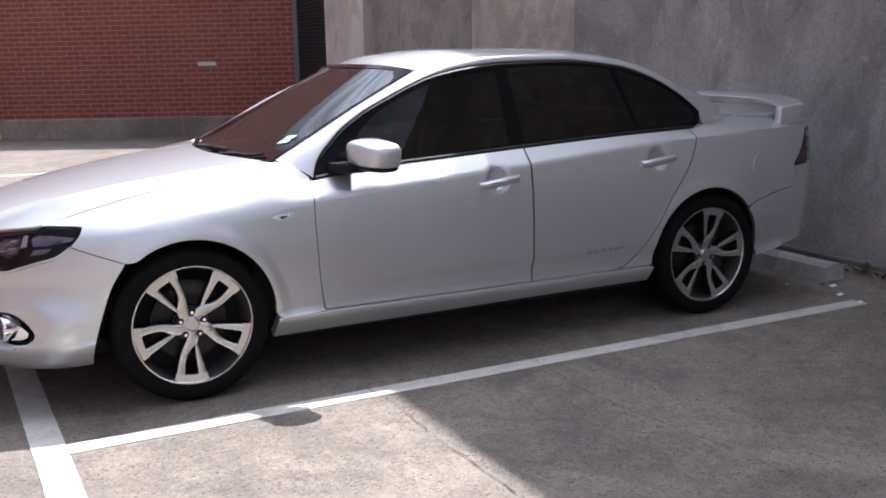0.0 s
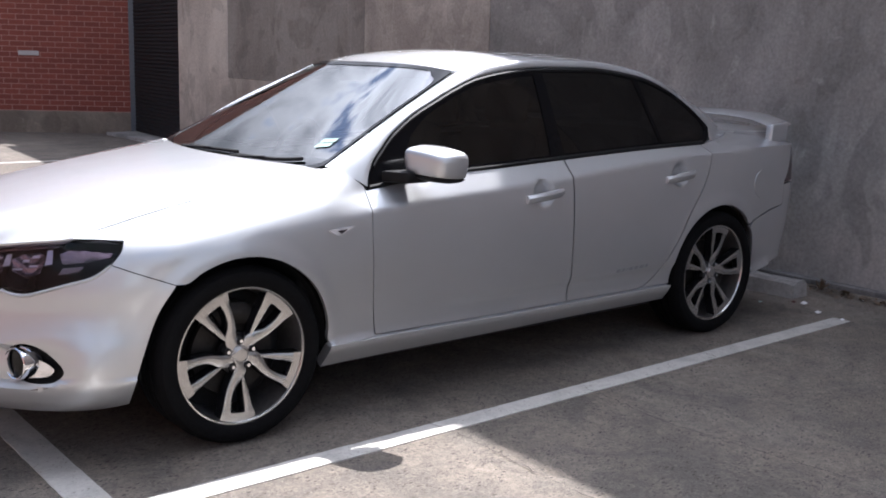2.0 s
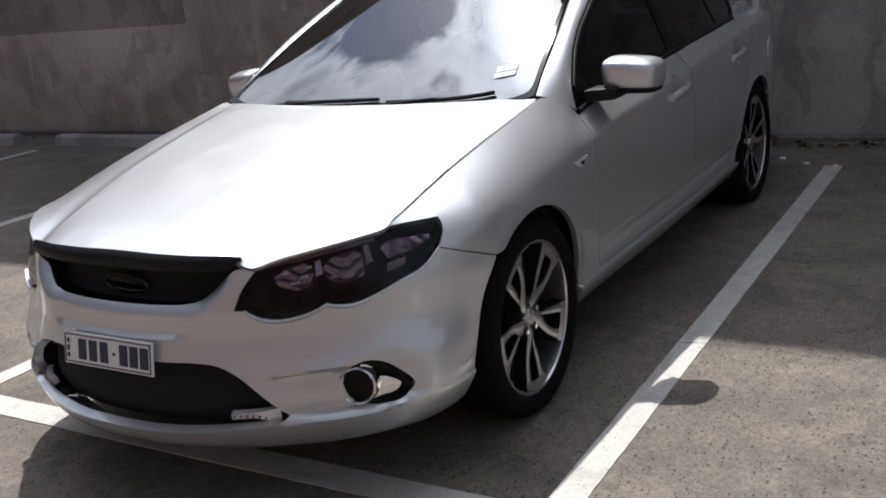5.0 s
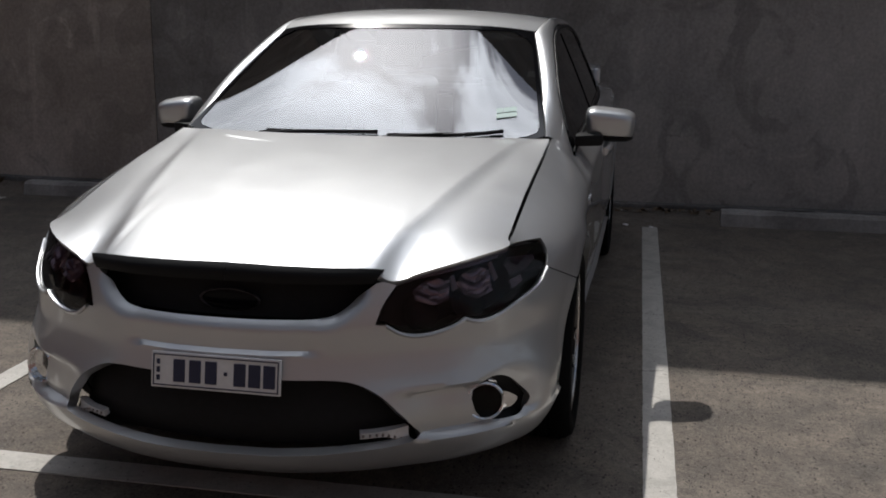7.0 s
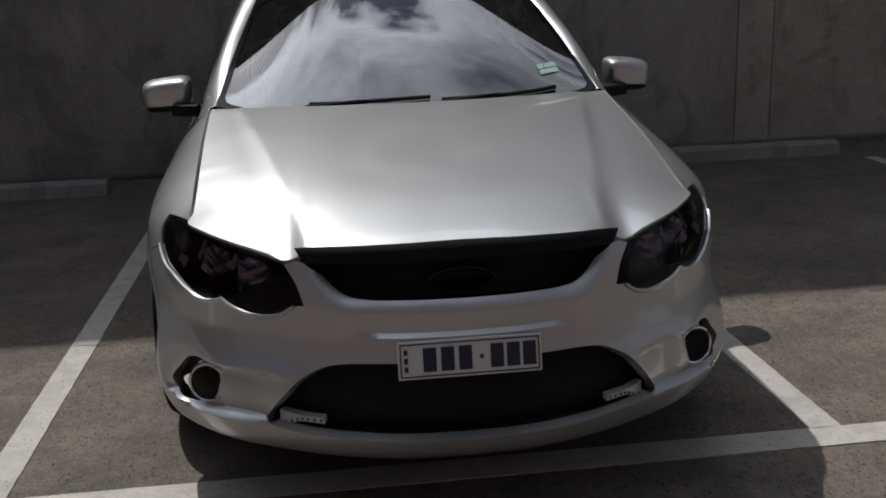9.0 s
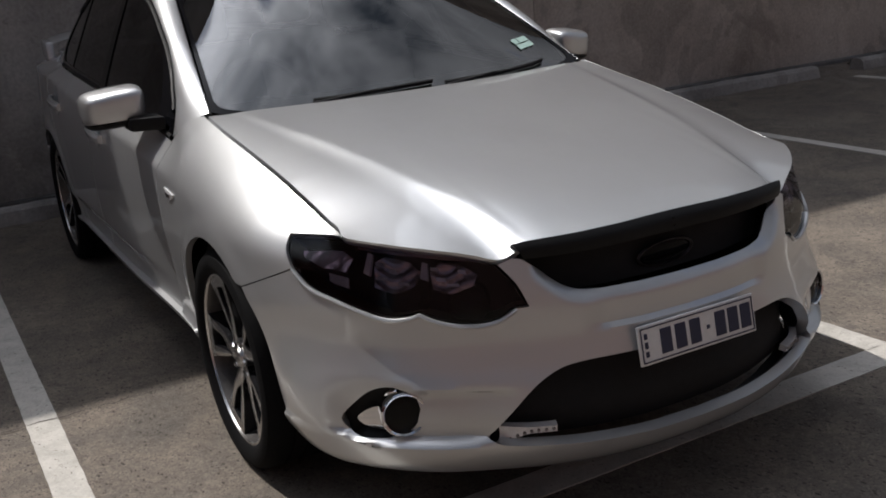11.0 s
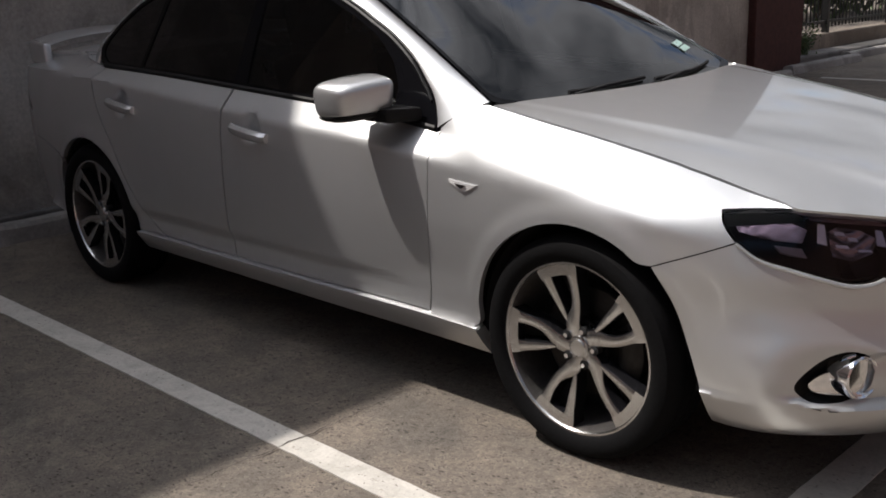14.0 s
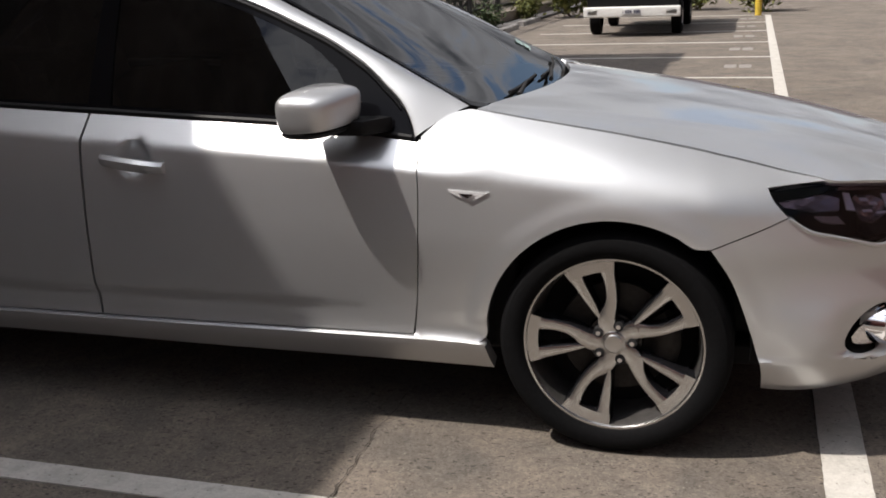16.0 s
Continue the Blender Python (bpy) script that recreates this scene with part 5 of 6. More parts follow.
def door(side, front):
    if front:
        r = ring([(.575, .917), (.566, .80), (.568, .668), (.585, .46), (.607, .3225)], [(.607, .3225), (1.15, .3225), (1.701, .3225)], [(1.701, .3225), (1.694, .61), (1.684, .988)], belt_pts(1.684, .575, 26))
    else:
        r = ring([(1.690, .988), (1.699, .61), (1.706, .3225)], [(1.706, .3225), (2.0, .3225), (2.20, .3235), (2.25, .329), (2.29, .345)], REAR_EDGE, belt_pts(2.742, 1.690, 26))
    d = panel("door", car, PAINT, shell, r, (), .013, .02, mirror=side, label="silver " + ("front" if front else "rear") + " door with crease under the glass")
    hx, hz = (1.50, .842) if front else (2.462, .880)
    n = 14
    verts, faces = [], []
    for i in range(n + 1):
        t = i / n
        x = hx - .112 + .224 * t
        z = hz - .012 + .024 * t
        ends = [shell(np.array(hx + k), np.array(hz + k * .107)) for k in (-.112, .112)]
        base = ends[0] * (1 - t) + ends[1] * t
        lift = .006 + .018 * math.sin(math.pi * t) ** .45
        h = .0165 + .003 * math.sin(math.pi * t)
        for dy, dz in ((-.012, -h), (.002, -h * 1.05), (.011, -h * .5), (.012, h * .4), (.003, h), (-.012, h)):
            verts.append((x, (base[1] + lift + dy) * side, z + dz))
    for i in range(n):
        for k in range(6):
            q = (i * 6 + k, i * 6 + (k + 1) % 6, (i + 1) * 6 + (k + 1) % 6, (i + 1) * 6 + k)
            faces.append(q if side < 0 else q[::-1])
    faces += [tuple(range(6)) if side > 0 else tuple(range(5, -1, -1)), tuple(n * 6 + k for k in (range(5, -1, -1) if side > 0 else range(6)))]
    mesh_of("door_handle", verts, faces, PAINT, d, "silver pull handle over a finger bowl")
    return d


top = lambda a, b, n, dz=0.0: [(float(x), float(WINTOP(x)) + dz) for x in np.linspace(a, b, n)]  # noqa: E731
DLO = ring([(.585, .912)] + belt_pts(.62, 2.79, 40), [(2.79, float(zbelt(2.79)) - .004), (2.845, 1.06), (2.866, 1.112)], top(2.866, 2.62, 12) + top(2.55, .62, 60) + [(.603, .945), (.585, .912)])
G1 = ring([(.80, float(zbelt(.80)) + .022)] + [(x, float(zbelt(x)) + .022) for x in np.linspace(.95, 1.615, 16)], [(1.615, float(zbelt(1.615)) + .022), (1.625, 1.18), (1.63, float(WINTOP(1.63)) - .022)], top(1.63, 1.02, 22, -.034) + [(.94, 1.185), (.85, 1.115)], [(.85, 1.115), (.80, 1.03), (.80, float(zbelt(.80)) + .022)])
G2 = ring([(x, float(zbelt(x)) + .022) for x in np.linspace(1.70, 2.405, 16)], [(2.405, float(zbelt(2.405)) + .022), (2.36, 1.20), (2.315, float(WINTOP(2.315)) - .022)], top(2.315, 1.69, 20, -.024), [(1.69, float(WINTOP(1.69)) - .024), (1.70, float(zbelt(1.70)) + .022)])
G3 = ring([(x, float(zbelt(x)) + .020) for x in np.linspace(2.43, 2.765, 10)], [(2.765, float(zbelt(2.765)) + .02), (2.815, 1.08), (2.825, 1.11), (2.80, 1.15)], [(2.80, 1.15)] + top(2.72, 2.35, 14, -.022), [(2.35, float(WINTOP(2.35)) - .022), (2.385, 1.20), (2.43, float(zbelt(2.43)) + .02)])


def side_glass(side):
    fr = panel("window_frame", car, SEAL, shell, DLO, [G1, G2, G3], .02, .012, mirror=side, label="gloss black window surround", gap=.001)
    for nm, g in (("front_pane", G1), ("rear_pane", G2), ("quarter_pane", G3)):
        panel(nm, fr, GLASS_DOOR if nm == "front_pane" else GLASS_SIDE, shell, g, (), .04, 0, out=-.004, mirror=side, label="dark tinted side glass", gap=-.003)
    low = [shell(np.array(x), np.array(float(zbelt(x)) - .003)) + np.array([0, .002, 0]) for x in np.linspace(.60, 2.78, 60)]
    high = [shell(np.array(x), np.array(float(zbelt(x)) + .013)) + np.array([0, .003, 0]) for x in np.linspace(.60, 2.78, 60)]
    strip("belt_moulding", fr, BLACK, low, high, .004, 3, side)
    lo = [shell(np.array(x), np.array(float(WINTOP(x)) - .020)) + np.array([0, .001, 0]) for x in np.linspace(.64, 2.60, 70)]
    hi = [shell(np.array(x), np.array(float(WINTOP(x)) - .004)) + np.array([0, .002, 0]) for x in np.linspace(.64, 2.60, 70)]
    strip("weather_strip", fr, BLACK, lo, hi, .005, 3, side)


for side in (1, -1):
    door(side, True)
    door(side, False)
    side_glass(side)
    # side skirt
    lo = [(.362, .222), (.95, .228), (1.7, .236), (2.445, .236)]
    panel("side_skirt", car, PAINT, shell, ring(lo, [(2.445, .236), (2.452, .30), (2.454, .3178)], [(2.454, .3178), (1.15, .3178), (.376, .3178)], [(.376, .3178), (.362, .222)]), (), .014, .04, out=.004, mirror=side, label="silver moulded side skirt")
    # rear quarter
    ra = [(2.828 + ARCH_R * math.cos(a), .336 + ARCH_R * math.sin(a)) for a in np.linspace(radians(180), radians(42), 18)]
    q = ring([(2.294, .345), (2.262, .330), (2.245, .3228)], [(2.245, .3228), (2.454, .3228)], [(2.454, .3228)] + ra + [(3.15, .600)], [(3.15, .600), (3.345, .645), (3.50, .66)], [(3.50, .66), (3.50, .79)], [(3.50, .79), (3.56, .86), (3.64, .99), (3.66, 1.035)], [(3.66, 1.035), (3.62, 1.062), (3.5, 1.074), (3.3, 1.078), (3.08, 1.074), (2.92, 1.048), (2.80, 1.031)], [(2.80, 1.031), (2.748, 1.027)], [(a + .004, b) for a, b in REAR_EDGE[::-1]])
    qp = panel("quarter_panel", car, PAINT, shell, q, (), .016, .02, mirror=side, label="silver rear quarter with flared arch")
    cap = ring([(3.218 + .082 * math.cos(a), .80 + .080 * math.sin(a)) for a in np.linspace(0, 2 * math.pi, 25)])
    if side < 0:
        panel("fuel_flap", qp, PAINT, shell, cap, (), .02, .004, out=.0035, mirror=side)
    panel("tail_lamp", car, GLASS_RED, shell, ring([(3.50, .79), (3.56, .86), (3.64, .99)], [(3.64, .99), (3.95, .99)], [(3.95, .99), (3.95, .80)], [(3.95, .80), (3.68, .795), (3.50, .79)]), (), .03, .02, mirror=side, label="dark red smoked tail lamp")
    rb = ring([(3.212, .284), (3.35, .305), (3.6, .335), (3.9, .33), (S1, .33)], [(S1, .33), (S1, .78)], [(S1, .78), (3.7, .785), (3.50, .78)], [(3.50, .78), (3.50, .66)], [(3.50, .66), (3.345, .641), (3.15, .596)], [(3.15, .596)] + [(2.828 + ARCH_R * math.cos(a), .336 + ARCH_R * math.sin(a)) for a in np.linspace(radians(38), radians(-6), 8)])
    panel("rear_bumper", car, PAINT, shell, rb, (), .025, .02, mirror=side, label="silver rear bumper")


# small grey lettering low on the door, too faint to read
rear_door = [o for o in car.children if o.name.startswith("door") and not o.name.startswith("door_mirror")][-1]
x0 = 2.02
for w in (.030, .024, .010, .028, .026, .034, .020):
    zz = .427 + (x0 - 2.0) * .03
    panel("lettering_bar", rear_door, DECAL, shell, ring([(x0, zz), (x0 + w, zz)], [(x0 + w, zz), (x0 + w + .006, zz + .017)], [(x0 + w + .006, zz + .017), (x0 + .006, zz + .017)], [(x0 + .006, zz + .017), (x0, zz)]), (), .02, .001, out=.0012, mirror=-1, gap=0)
    x0 += w + .010


def boot_fn(x, y):
    t = np.abs(y) / .72
    return np.stack([x, y, 1.130 - .025 * smooth(3.2, 3.9, x) - .060 * t ** 2.2], -1)


panel("boot_lid", car, PAINT, boot_fn, np.vstack([spline([(3.10, 0), (3.10, .56), (2.92, .70)], .03)[:-1], spline([(2.92, .70), (3.4, .72), (3.62, .66), (3.76, .50), (3.84, 0)], .03)[:-1], spline([(3.84, 0), (3.10, 0)], .03)[:-1]]), (), .04, .02, both=True, label="silver boot lid")
for side in (1, -1):
    dx = np.linspace(2.80, 3.62, 24)
    low = [shell(np.array(x), np.array(float(np.interp(x, [2.80, 2.92, 3.08, 3.3, 3.5, 3.62], [1.031, 1.048, 1.074, 1.078, 1.074, 1.062])) - .003)) for x in dx]
    high = []
    for x in dx:
        hx, hy = x + .05 * (1 - smooth(2.8, 3.0, x)), float(np.interp(x, [2.80, 2.95, 3.1, 3.4, 3.62], [.655, .69, .70, .71, .652]))
        high.append(boot_fn(np.array(hx), np.array(hy)) + np.array([0, 0, .018 * (1 - float(smooth(2.8, 2.98, x))) - .002]))
    strip("deck_side", car, PAINT, low, high, .010, 5, side, "silver shoulder beside the boot lid")
panel("boot_face", car, PAINT, shell, ring([(S1, .78), (3.66, .78)], [(3.66, .78), (3.66, 1.035)], [(3.66, 1.035), (S1, 1.02)], [(S1, 1.02), (S1, .78)]), (), .03, .02, both=True)
# boot spoiler: a wing on two end legs
sp_v, sp_f = [], []
ys = np.linspace(-.77, .77, 49)
for y in ys:
    e = (abs(y) / .77) ** 3
    cx, cz, ch = 3.735 - .19 * e, 1.158 - .052 * e, .20
    for a in np.linspace(0, 2 * math.pi, 14, endpoint=False):
        sp_v.append((cx + ch / 2 * math.cos(a), y, cz + .013 * math.sin(a) + .012 * math.cos(a)))
for i in range(len(ys) - 1):
    for k in range(14):
        sp_f.append((i * 14 + k, i * 14 + (k + 1) % 14, (i + 1) * 14 + (k + 1) % 14, (i + 1) * 14 + k))
sp_f += [tuple(range(13, -1, -1)), tuple((len(ys) - 1) * 14 + k for k in range(14))]
spoiler = mesh_of("spoiler", sp_v, sp_f, PAINT, car, "silver boot spoiler on end legs", sharp=60)
for side in (1, -1):
    bm = block((3.45, side * .752 - .022, 1.01), (3.62, side * .752 + .022, 1.122), .016, 3)
    for v in bm.verts:
        v.co.x -= (1.12 - v.co.z) * .1
        v.co.z += (v.co.x - 3.53) * .1
    part("spoiler_leg", bm, PAINT, spoiler)


# ---------- door mirrors ----------
def mirror_of(side):
    def egg(c, r, p, lo=-1.0, hi=1.0, nu=40, nv=22):
        verts, faces = [], []
        pw = lambda a, e: math.copysign(abs(a) ** e, a)  # noqa: E731
        for j in range(nv + 1):
            b = math.asin(max(-1, min(1, lo + (hi - lo) * j / nv)))
            for i in range(nu):
                a = 2 * math.pi * i / nu
                x, y, z = pw(math.cos(b), p) * pw(math.cos(a), p), pw(math.cos(b), p) * pw(math.sin(a), p), pw(math.sin(b), p * .9)
                # the lower half is drawn in under a crease
                if z < .12:
                    x, y = x * (1 - .07 * (.12 - z)), y * (1 - .07 * (.12 - z))
                # rounder and lower towards the front and the tip
                k = 1 - .15 * max(0, -x) - .08 * max(0, y)
                verts.append((c[0] + r[0] * x + .03 * y, (c[1] + r[1] * y * (1 - .08 * max(0, -x))) * side, c[2] + r[2] * z * k - .01 * y))
        for j in range(nv):
            for i in range(nu):
                q = (j * nu + i, j * nu + (i + 1) % nu, (j + 1) * nu + (i + 1) % nu, (j + 1) * nu + i)
                faces.append(q if side > 0 else q[::-1])
        faces.append(tuple(range(nu))[::-1 if side > 0 else 1])
        faces.append(tuple(nv * nu + i for i in range(nu))[::1 if side > 0 else -1])
        return verts, faces
    v, f = egg((.832, .955, 1.018), (.084, .103, .066), .46, -.50, 1.0)
    body = mesh_of("door_mirror", v, f, PAINT, car, "silver door mirror with black lower shell", sharp=50)
    v, f = egg((.832, .955, 1.007), (.083, .102, .064), .46, -1.0, -.38, 40, 10)
    mesh_of("lower_shell", v, f, BLACK, body, "black plastic lower shell", sharp=50)
    bm = block((.71, .82, .938), (.83, .93, .985), .014, 2)
    for q in bm.verts:
        q.co.x -= (.93 - q.co.y) * .5
        q.co.y *= side
    part("arm", bm, BLACK, body)
    bm = block((.910, .885, .995), (.922, 1.01, 1.058), .002, 1)
    for q in bm.verts:
        q.co.y *= side
    part("mirror_glass", bm, CHROME, body)


for side in (1, -1):
    mirror_of(side)

# ---------- dark inner structure, cabin ----------
for side in (1, -1):
    hole = [(2.828 + .40 * math.cos(a), .336 + .40 * math.sin(a)) for a in np.linspace(radians(-17), radians(197), 20)]
    r = ring([(.44, .22), (2.44, .22)], [(2.44, .22)] + hole[::-1][1:-1] + [(3.22, .3)], [(3.22, .3), (3.5, .34)], [(3.5, .34), (3.5, 1.0)], [(3.5, 1.0), (2.8, 1.0)], [(x, float(zbelt(x)) - .02) for x in np.linspace(2.8, .6, 12)], [(.6, .89), (.40, .86)], [(.40, .86), (.44, .22)], step=.03)
    panel("inner_side", car, MATT, inner(.028), r, (), .06, 0, mirror=side, gap=0)
    r = ring([(-.40, .66)] + [(SOF(x) if x < 0 else x, z) for x, z in [(.40 * math.cos(a), .336 + .40 * math.sin(a)) for a in np.linspace(radians(140), radians(-10), 14)]], [(.394, .266), (.44, .3)], [(.44, .3), (.42, .96)], [(.42, .96), (0, .89), (-.38, .75)], [(-.38, .75), (-.40, .66)], step=.03)
    panel("inner_wing", car, MATT, inner(.026), r, (), .06, 0, mirror=side, gap=0)
    for wx in (0.0, 2.838):
        verts, faces = [], []
        n = 26
        for i in range(n + 1):
            a = radians(-6) + radians(192) * i / n
            for y in (.50, .60, .74, .852):
                rr = .385 if y < .85 else .378
                verts.append((wx + rr * math.cos(a), y * side, .336 + rr * math.sin(a)))
        for i in range(n):
            for k in range(3):
                q = (i * 4 + k, i * 4 + k + 1, (i + 1) * 4 + k + 1, (i + 1) * 4 + k)
                faces.append(q)
        faces.append(tuple(i * 4 for i in range(n + 1)))
        mesh_of("wheel_liner", verts, faces, MATT, car)
bm = bmesh.new()
box(bm, (-.72, -.60, .19), (-.30, .60, .26), .01, 1)
box(bm, (-.45, -.50, .20), (3.55, .50, .27), .01, 1)
box(bm, (.40, -.80, .20), (2.44, .80, .26), .01, 1)
box(bm, (3.2, -.62, .30), (3.6, .62, .40), .01, 1)
part("floor_pan", bm, MATT, car)
part("engine_bay", block((-.72, -.55, .27), (.22, .55, .66), .02, 1), MATT, car)
part("bulkhead", block((.30, -.78, .26), (.42, .78, .93), .01, 1), MATT, car)


def dash_fn(u, v):
    return np.stack([.40 + .42 * v + .05 * u * u, u * .74, .965 + .02 * np.sin(np.pi * v) - .10 * smooth(.8, 1.0, v) + 0 * u], -1)


panel("dashboard", car, DASH, dash_fn, ring([(0, 0), (1, 0)], [(1, 0), (1, 1)], [(1, 1), (0, 1)], [(0, 1), (0, 0)], step=.05), (), .06, .3, both=True, gap=0)
bm = bmesh.new()
n_w = 40
vs = []
wheel_m = Matrix.Translation((.97, .37, .93)) @ Matrix.Rotation(radians(-66), 4, "Y")
for i in range(n_w):
    a = 2 * math.pi * i / n_w
    vs.append([bm.verts.new(wheel_m @ Vector(((.185 + .015 * math.cos(b)) * math.cos(a), (.185 + .015 * math.cos(b)) * math.sin(a), .015 * math.sin(b)))) for b in np.linspace(0, 2 * math.pi, 8, endpoint=False)])
for i in range(n_w):
    for j in range(8):
        bm.faces.new((vs[i][j], vs[(i + 1) % n_w][j], vs[(i + 1) % n_w][(j + 1) % 8], vs[i][(j + 1) % 8]))
box(bm, (.90, .33, .88), (.99, .41, .96), .02, 2)
box(bm, (.94, .20, .91), (.97, .54, .935), .008, 1)
part("steering_wheel", bm, DASH, car, "dark steering wheel")


def seat(x, y, name="seat"):
    bm = bmesh.new()
    box(bm, (x - .26, y - .25, .42), (x + .26, y + .25, .60), .07, 3)
    s = part(name, bm, CLOTH, car, "charcoal cloth seat")
    bm = block((-.07, -.24, 0), (.07, .24, .60), .06, 3)
    bm.transform(Matrix.Translation((x + .24, y, .52)) @ Matrix.Rotation(radians(16), 4, "Y"))
    part("backrest", bm, CLOTH, s)
    bm = block((-.05, -.13, 0), (.05, .13, .19), .045, 3)
    bm.transform(Matrix.Translation((x + .43, y, 1.13)) @ Matrix.Rotation(radians(10), 4, "Y"))
    part("headrest", bm, CLOTH, s)


for y in (.37, -.37):
    seat(1.30, y)
    seat(2.16, y)
part("parcel_shelf", block((2.62, -.66, .98), (3.15, .66, 1.02), .01, 1), DASH, car)
part("cabin_floor", block((.42, -.80, .27), (2.7, .80, .32)), MATT, car)
bm = block((-.012, -.11, -.03), (.012, .11, .03), .01, 2)
bm.transform(Matrix.Translation((1.08, 0, 1.345)))
part("rear_view_mirror", bm, BLACK, car)
v = [tuple(roof_fn(np.array([x]), np.array([y]))[0] - np.array([0, 0, .03])) for x in np.linspace(1.2, 2.75, 12) for y in np.linspace(-.56, .56, 9)]
mesh_of("headlining", v, [(i * 9 + k, i * 9 + k + 1, (i + 1) * 9 + k + 1, (i + 1) * 9 + k) for i in range(11) for k in range(8)], DASH, car)

# ---------- wheels ----------
RIM_R, TYRE_R = .262, .336


def build_wheel():
    """A five twin-spoke alloy wheel; its outer face looks along +y, its middle is the origin."""
    prof = [(RIM_R + .001, -.02), (RIM_R + .001, -.004), (RIM_R - .002, .0), (RIM_R - .008, .0), (RIM_R - .012, -.006), (RIM_R - .016, -.022), (RIM_R - .026, -.10), (RIM_R - .028, -.19), (RIM_R, -.21)]
    v, f = lathe(prof, 72)
    idx = [0 if (k % (len(prof) - 1)) < 4 else 1 for k in range(len(f))]
    rim = mesh_of("wheel", v, f, [MACHINED, BARREL], car, "machined twin-spoke alloy wheel", idx)

    def face_y(r):
        return -.006 - .022 * (1 - (r / RIM_R)) ** 1.3 - .004 * math.sin(math.pi * r / RIM_R)

    def arm(path):
        """One spoke limb along (radius, angle, width) stations."""
        verts, faces, mi = [], [], []
        st = spline(path, .01)
        c = np.stack([st[:, 0] * np.cos(st[:, 1]), st[:, 0] * np.sin(st[:, 1])], -1)
        t = np.gradient(c, axis=0)
        t /= np.linalg.norm(t, axis=1)[:, None]
        nrm = np.stack([-t[:, 1], t[:, 0]], -1)
        for k in range(len(st)):
            r, w = st[k, 0], st[k, 2] / 2
            y = face_y(r)
            for off, dy in ((-w - .004, -.045), (-w, -.0015), (-w + .002, 0), (w - .002, 0), (w, -.0015), (w + .004, -.045)):
                p = c[k] + nrm[k] * off
                verts.append((p[0], y + dy, p[1]))
        for k in range(len(st) - 1):
            for j in range(6):
                faces.append((k * 6 + j, k * 6 + (j + 1) % 6, (k + 1) * 6 + (j + 1) % 6, (k + 1) * 6 + j))
                mi.append(0 if j == 2 else 1)
        faces += [tuple(range(6))[::-1], tuple((len(st) - 1) * 6 + j for j in range(6))]
        mi += [1, 1]
        return verts, faces, mi

    for s in range(5):
        a0 = radians(72 * s)
        d = radians
        limb = arm([(.022, a0 - d(6), .044), (.050, a0 - d(5), .050), (.075, a0 + d(0), .050), (.095, a0 + d(7), .042), (.115, a0 + d(11.5), .035), (.14, a0 + d(13.5), .031), (.175, a0 + d(13.2), .031), (.205, a0 + d(12), .035), (RIM_R - .012, a0 + d(10.5), .050)])
        limb2 = arm([(.086, a0 - d(12.5), .011), (.10, a0 - d(12.5), .016), (.13, a0 - d(12.7), .023), (.17, a0 - d(13), .029), (.205, a0 - d(13), .034), (RIM_R - .012, a0 - d(12.6), .052)])
        n = 9
        v, f, mi = [], [], []
        for k in range(n + 1):
            a = a0 + d(-18) + d(34.5) * k / n
            for r, dy in ((RIM_R - .046, -.03), (RIM_R - .043, 0), (RIM_R - .006, 0), (RIM_R - .006, -.03)):
                v.append((r * math.cos(a), face_y(r) + dy + .0006, r * math.sin(a)))
        for k in range(n):
            for j in range(3):
                f.append((k * 4 + j, k * 4 + j + 1, (k + 1) * 4 + j + 1, (k + 1) * 4 + j))
                mi.append(0 if j == 1 else 1)
        for vv, ff, mm in (limb, limb2, (v, f, mi)):
            o = mesh_of("spoke", vv, ff, [MACHINED, DARK_ALLOY], rim, "", mm)
    # hub
    prof = [(.0005, .006), (.024, .0055), (.0275, .003), (.0285, .0), (.030, .0), (.031, .002), (.034, .001), (.036, -.004), (.037, -.03)]
    v, f = lathe([(r, h - .022) for r, h in prof], 40)
    hub = mesh_of("hub", v, f, MACHINED, rim, "machined hub with plain cap", sharp=25)
    v, f = lathe([(.03, -.052), (.078, -.052), (.082, -.07)], 40)
    mesh_of("hub_plate", v, f, DARK_ALLOY, rim)
    for s in range(5):
        a = radians(72 * s + 31)
        c = (.053 * math.cos(a), -.030, .053 * math.sin(a))
        bm = bmesh.new()
        tube(bm, (c[0], -.05, c[2]), (c[0], -.0238, c[2]), .0145, seg=16)
        part("nut_well", bm, MATT, rim)
        bm = bmesh.new()
        tube(bm, (c[0], -.05, c[2]), (c[0], -.0165, c[2]), .0095, .0075, 6)
        part("wheel_nut", bm, CHROME, rim)
    v, f = lathe([(.05, -.09), (.165, -.09), (.167, -.095), (.167, -.115), (.05, -.115)], 48)
    mesh_of("brake_disc", v, f, DISC, rim, "rusty grey brake disc", sharp=25)
    bm = bmesh.new()
    loops = []
    for k in range(11):
        a = radians(145 + 65 * k / 10)
        e = .010 * (1 - (2 * k / 10 - 1) ** 4)
        loops.append([bm.verts.new((r * math.cos(a), y, r * math.sin(a))) for r, y in ((.118, -.13), (.118 - e, -.072), (.13, -.062 + e * .4), (.165, -.062 + e * .4), (.178 + e, -.075), (.178 + e, -.13))])
    for a, b in zip(loops, loops[1:]):
        for k in range(6):
            bm.faces.new((a[k], a[(k + 1) % 6], b[(k + 1) % 6], b[k]))
    bm.faces.new(loops[0])
    bm.faces.new(loops[-1][::-1])
    bmesh.ops.recalc_face_normals(bm, faces=bm.faces)
    part("caliper", bm, DISC, rim)
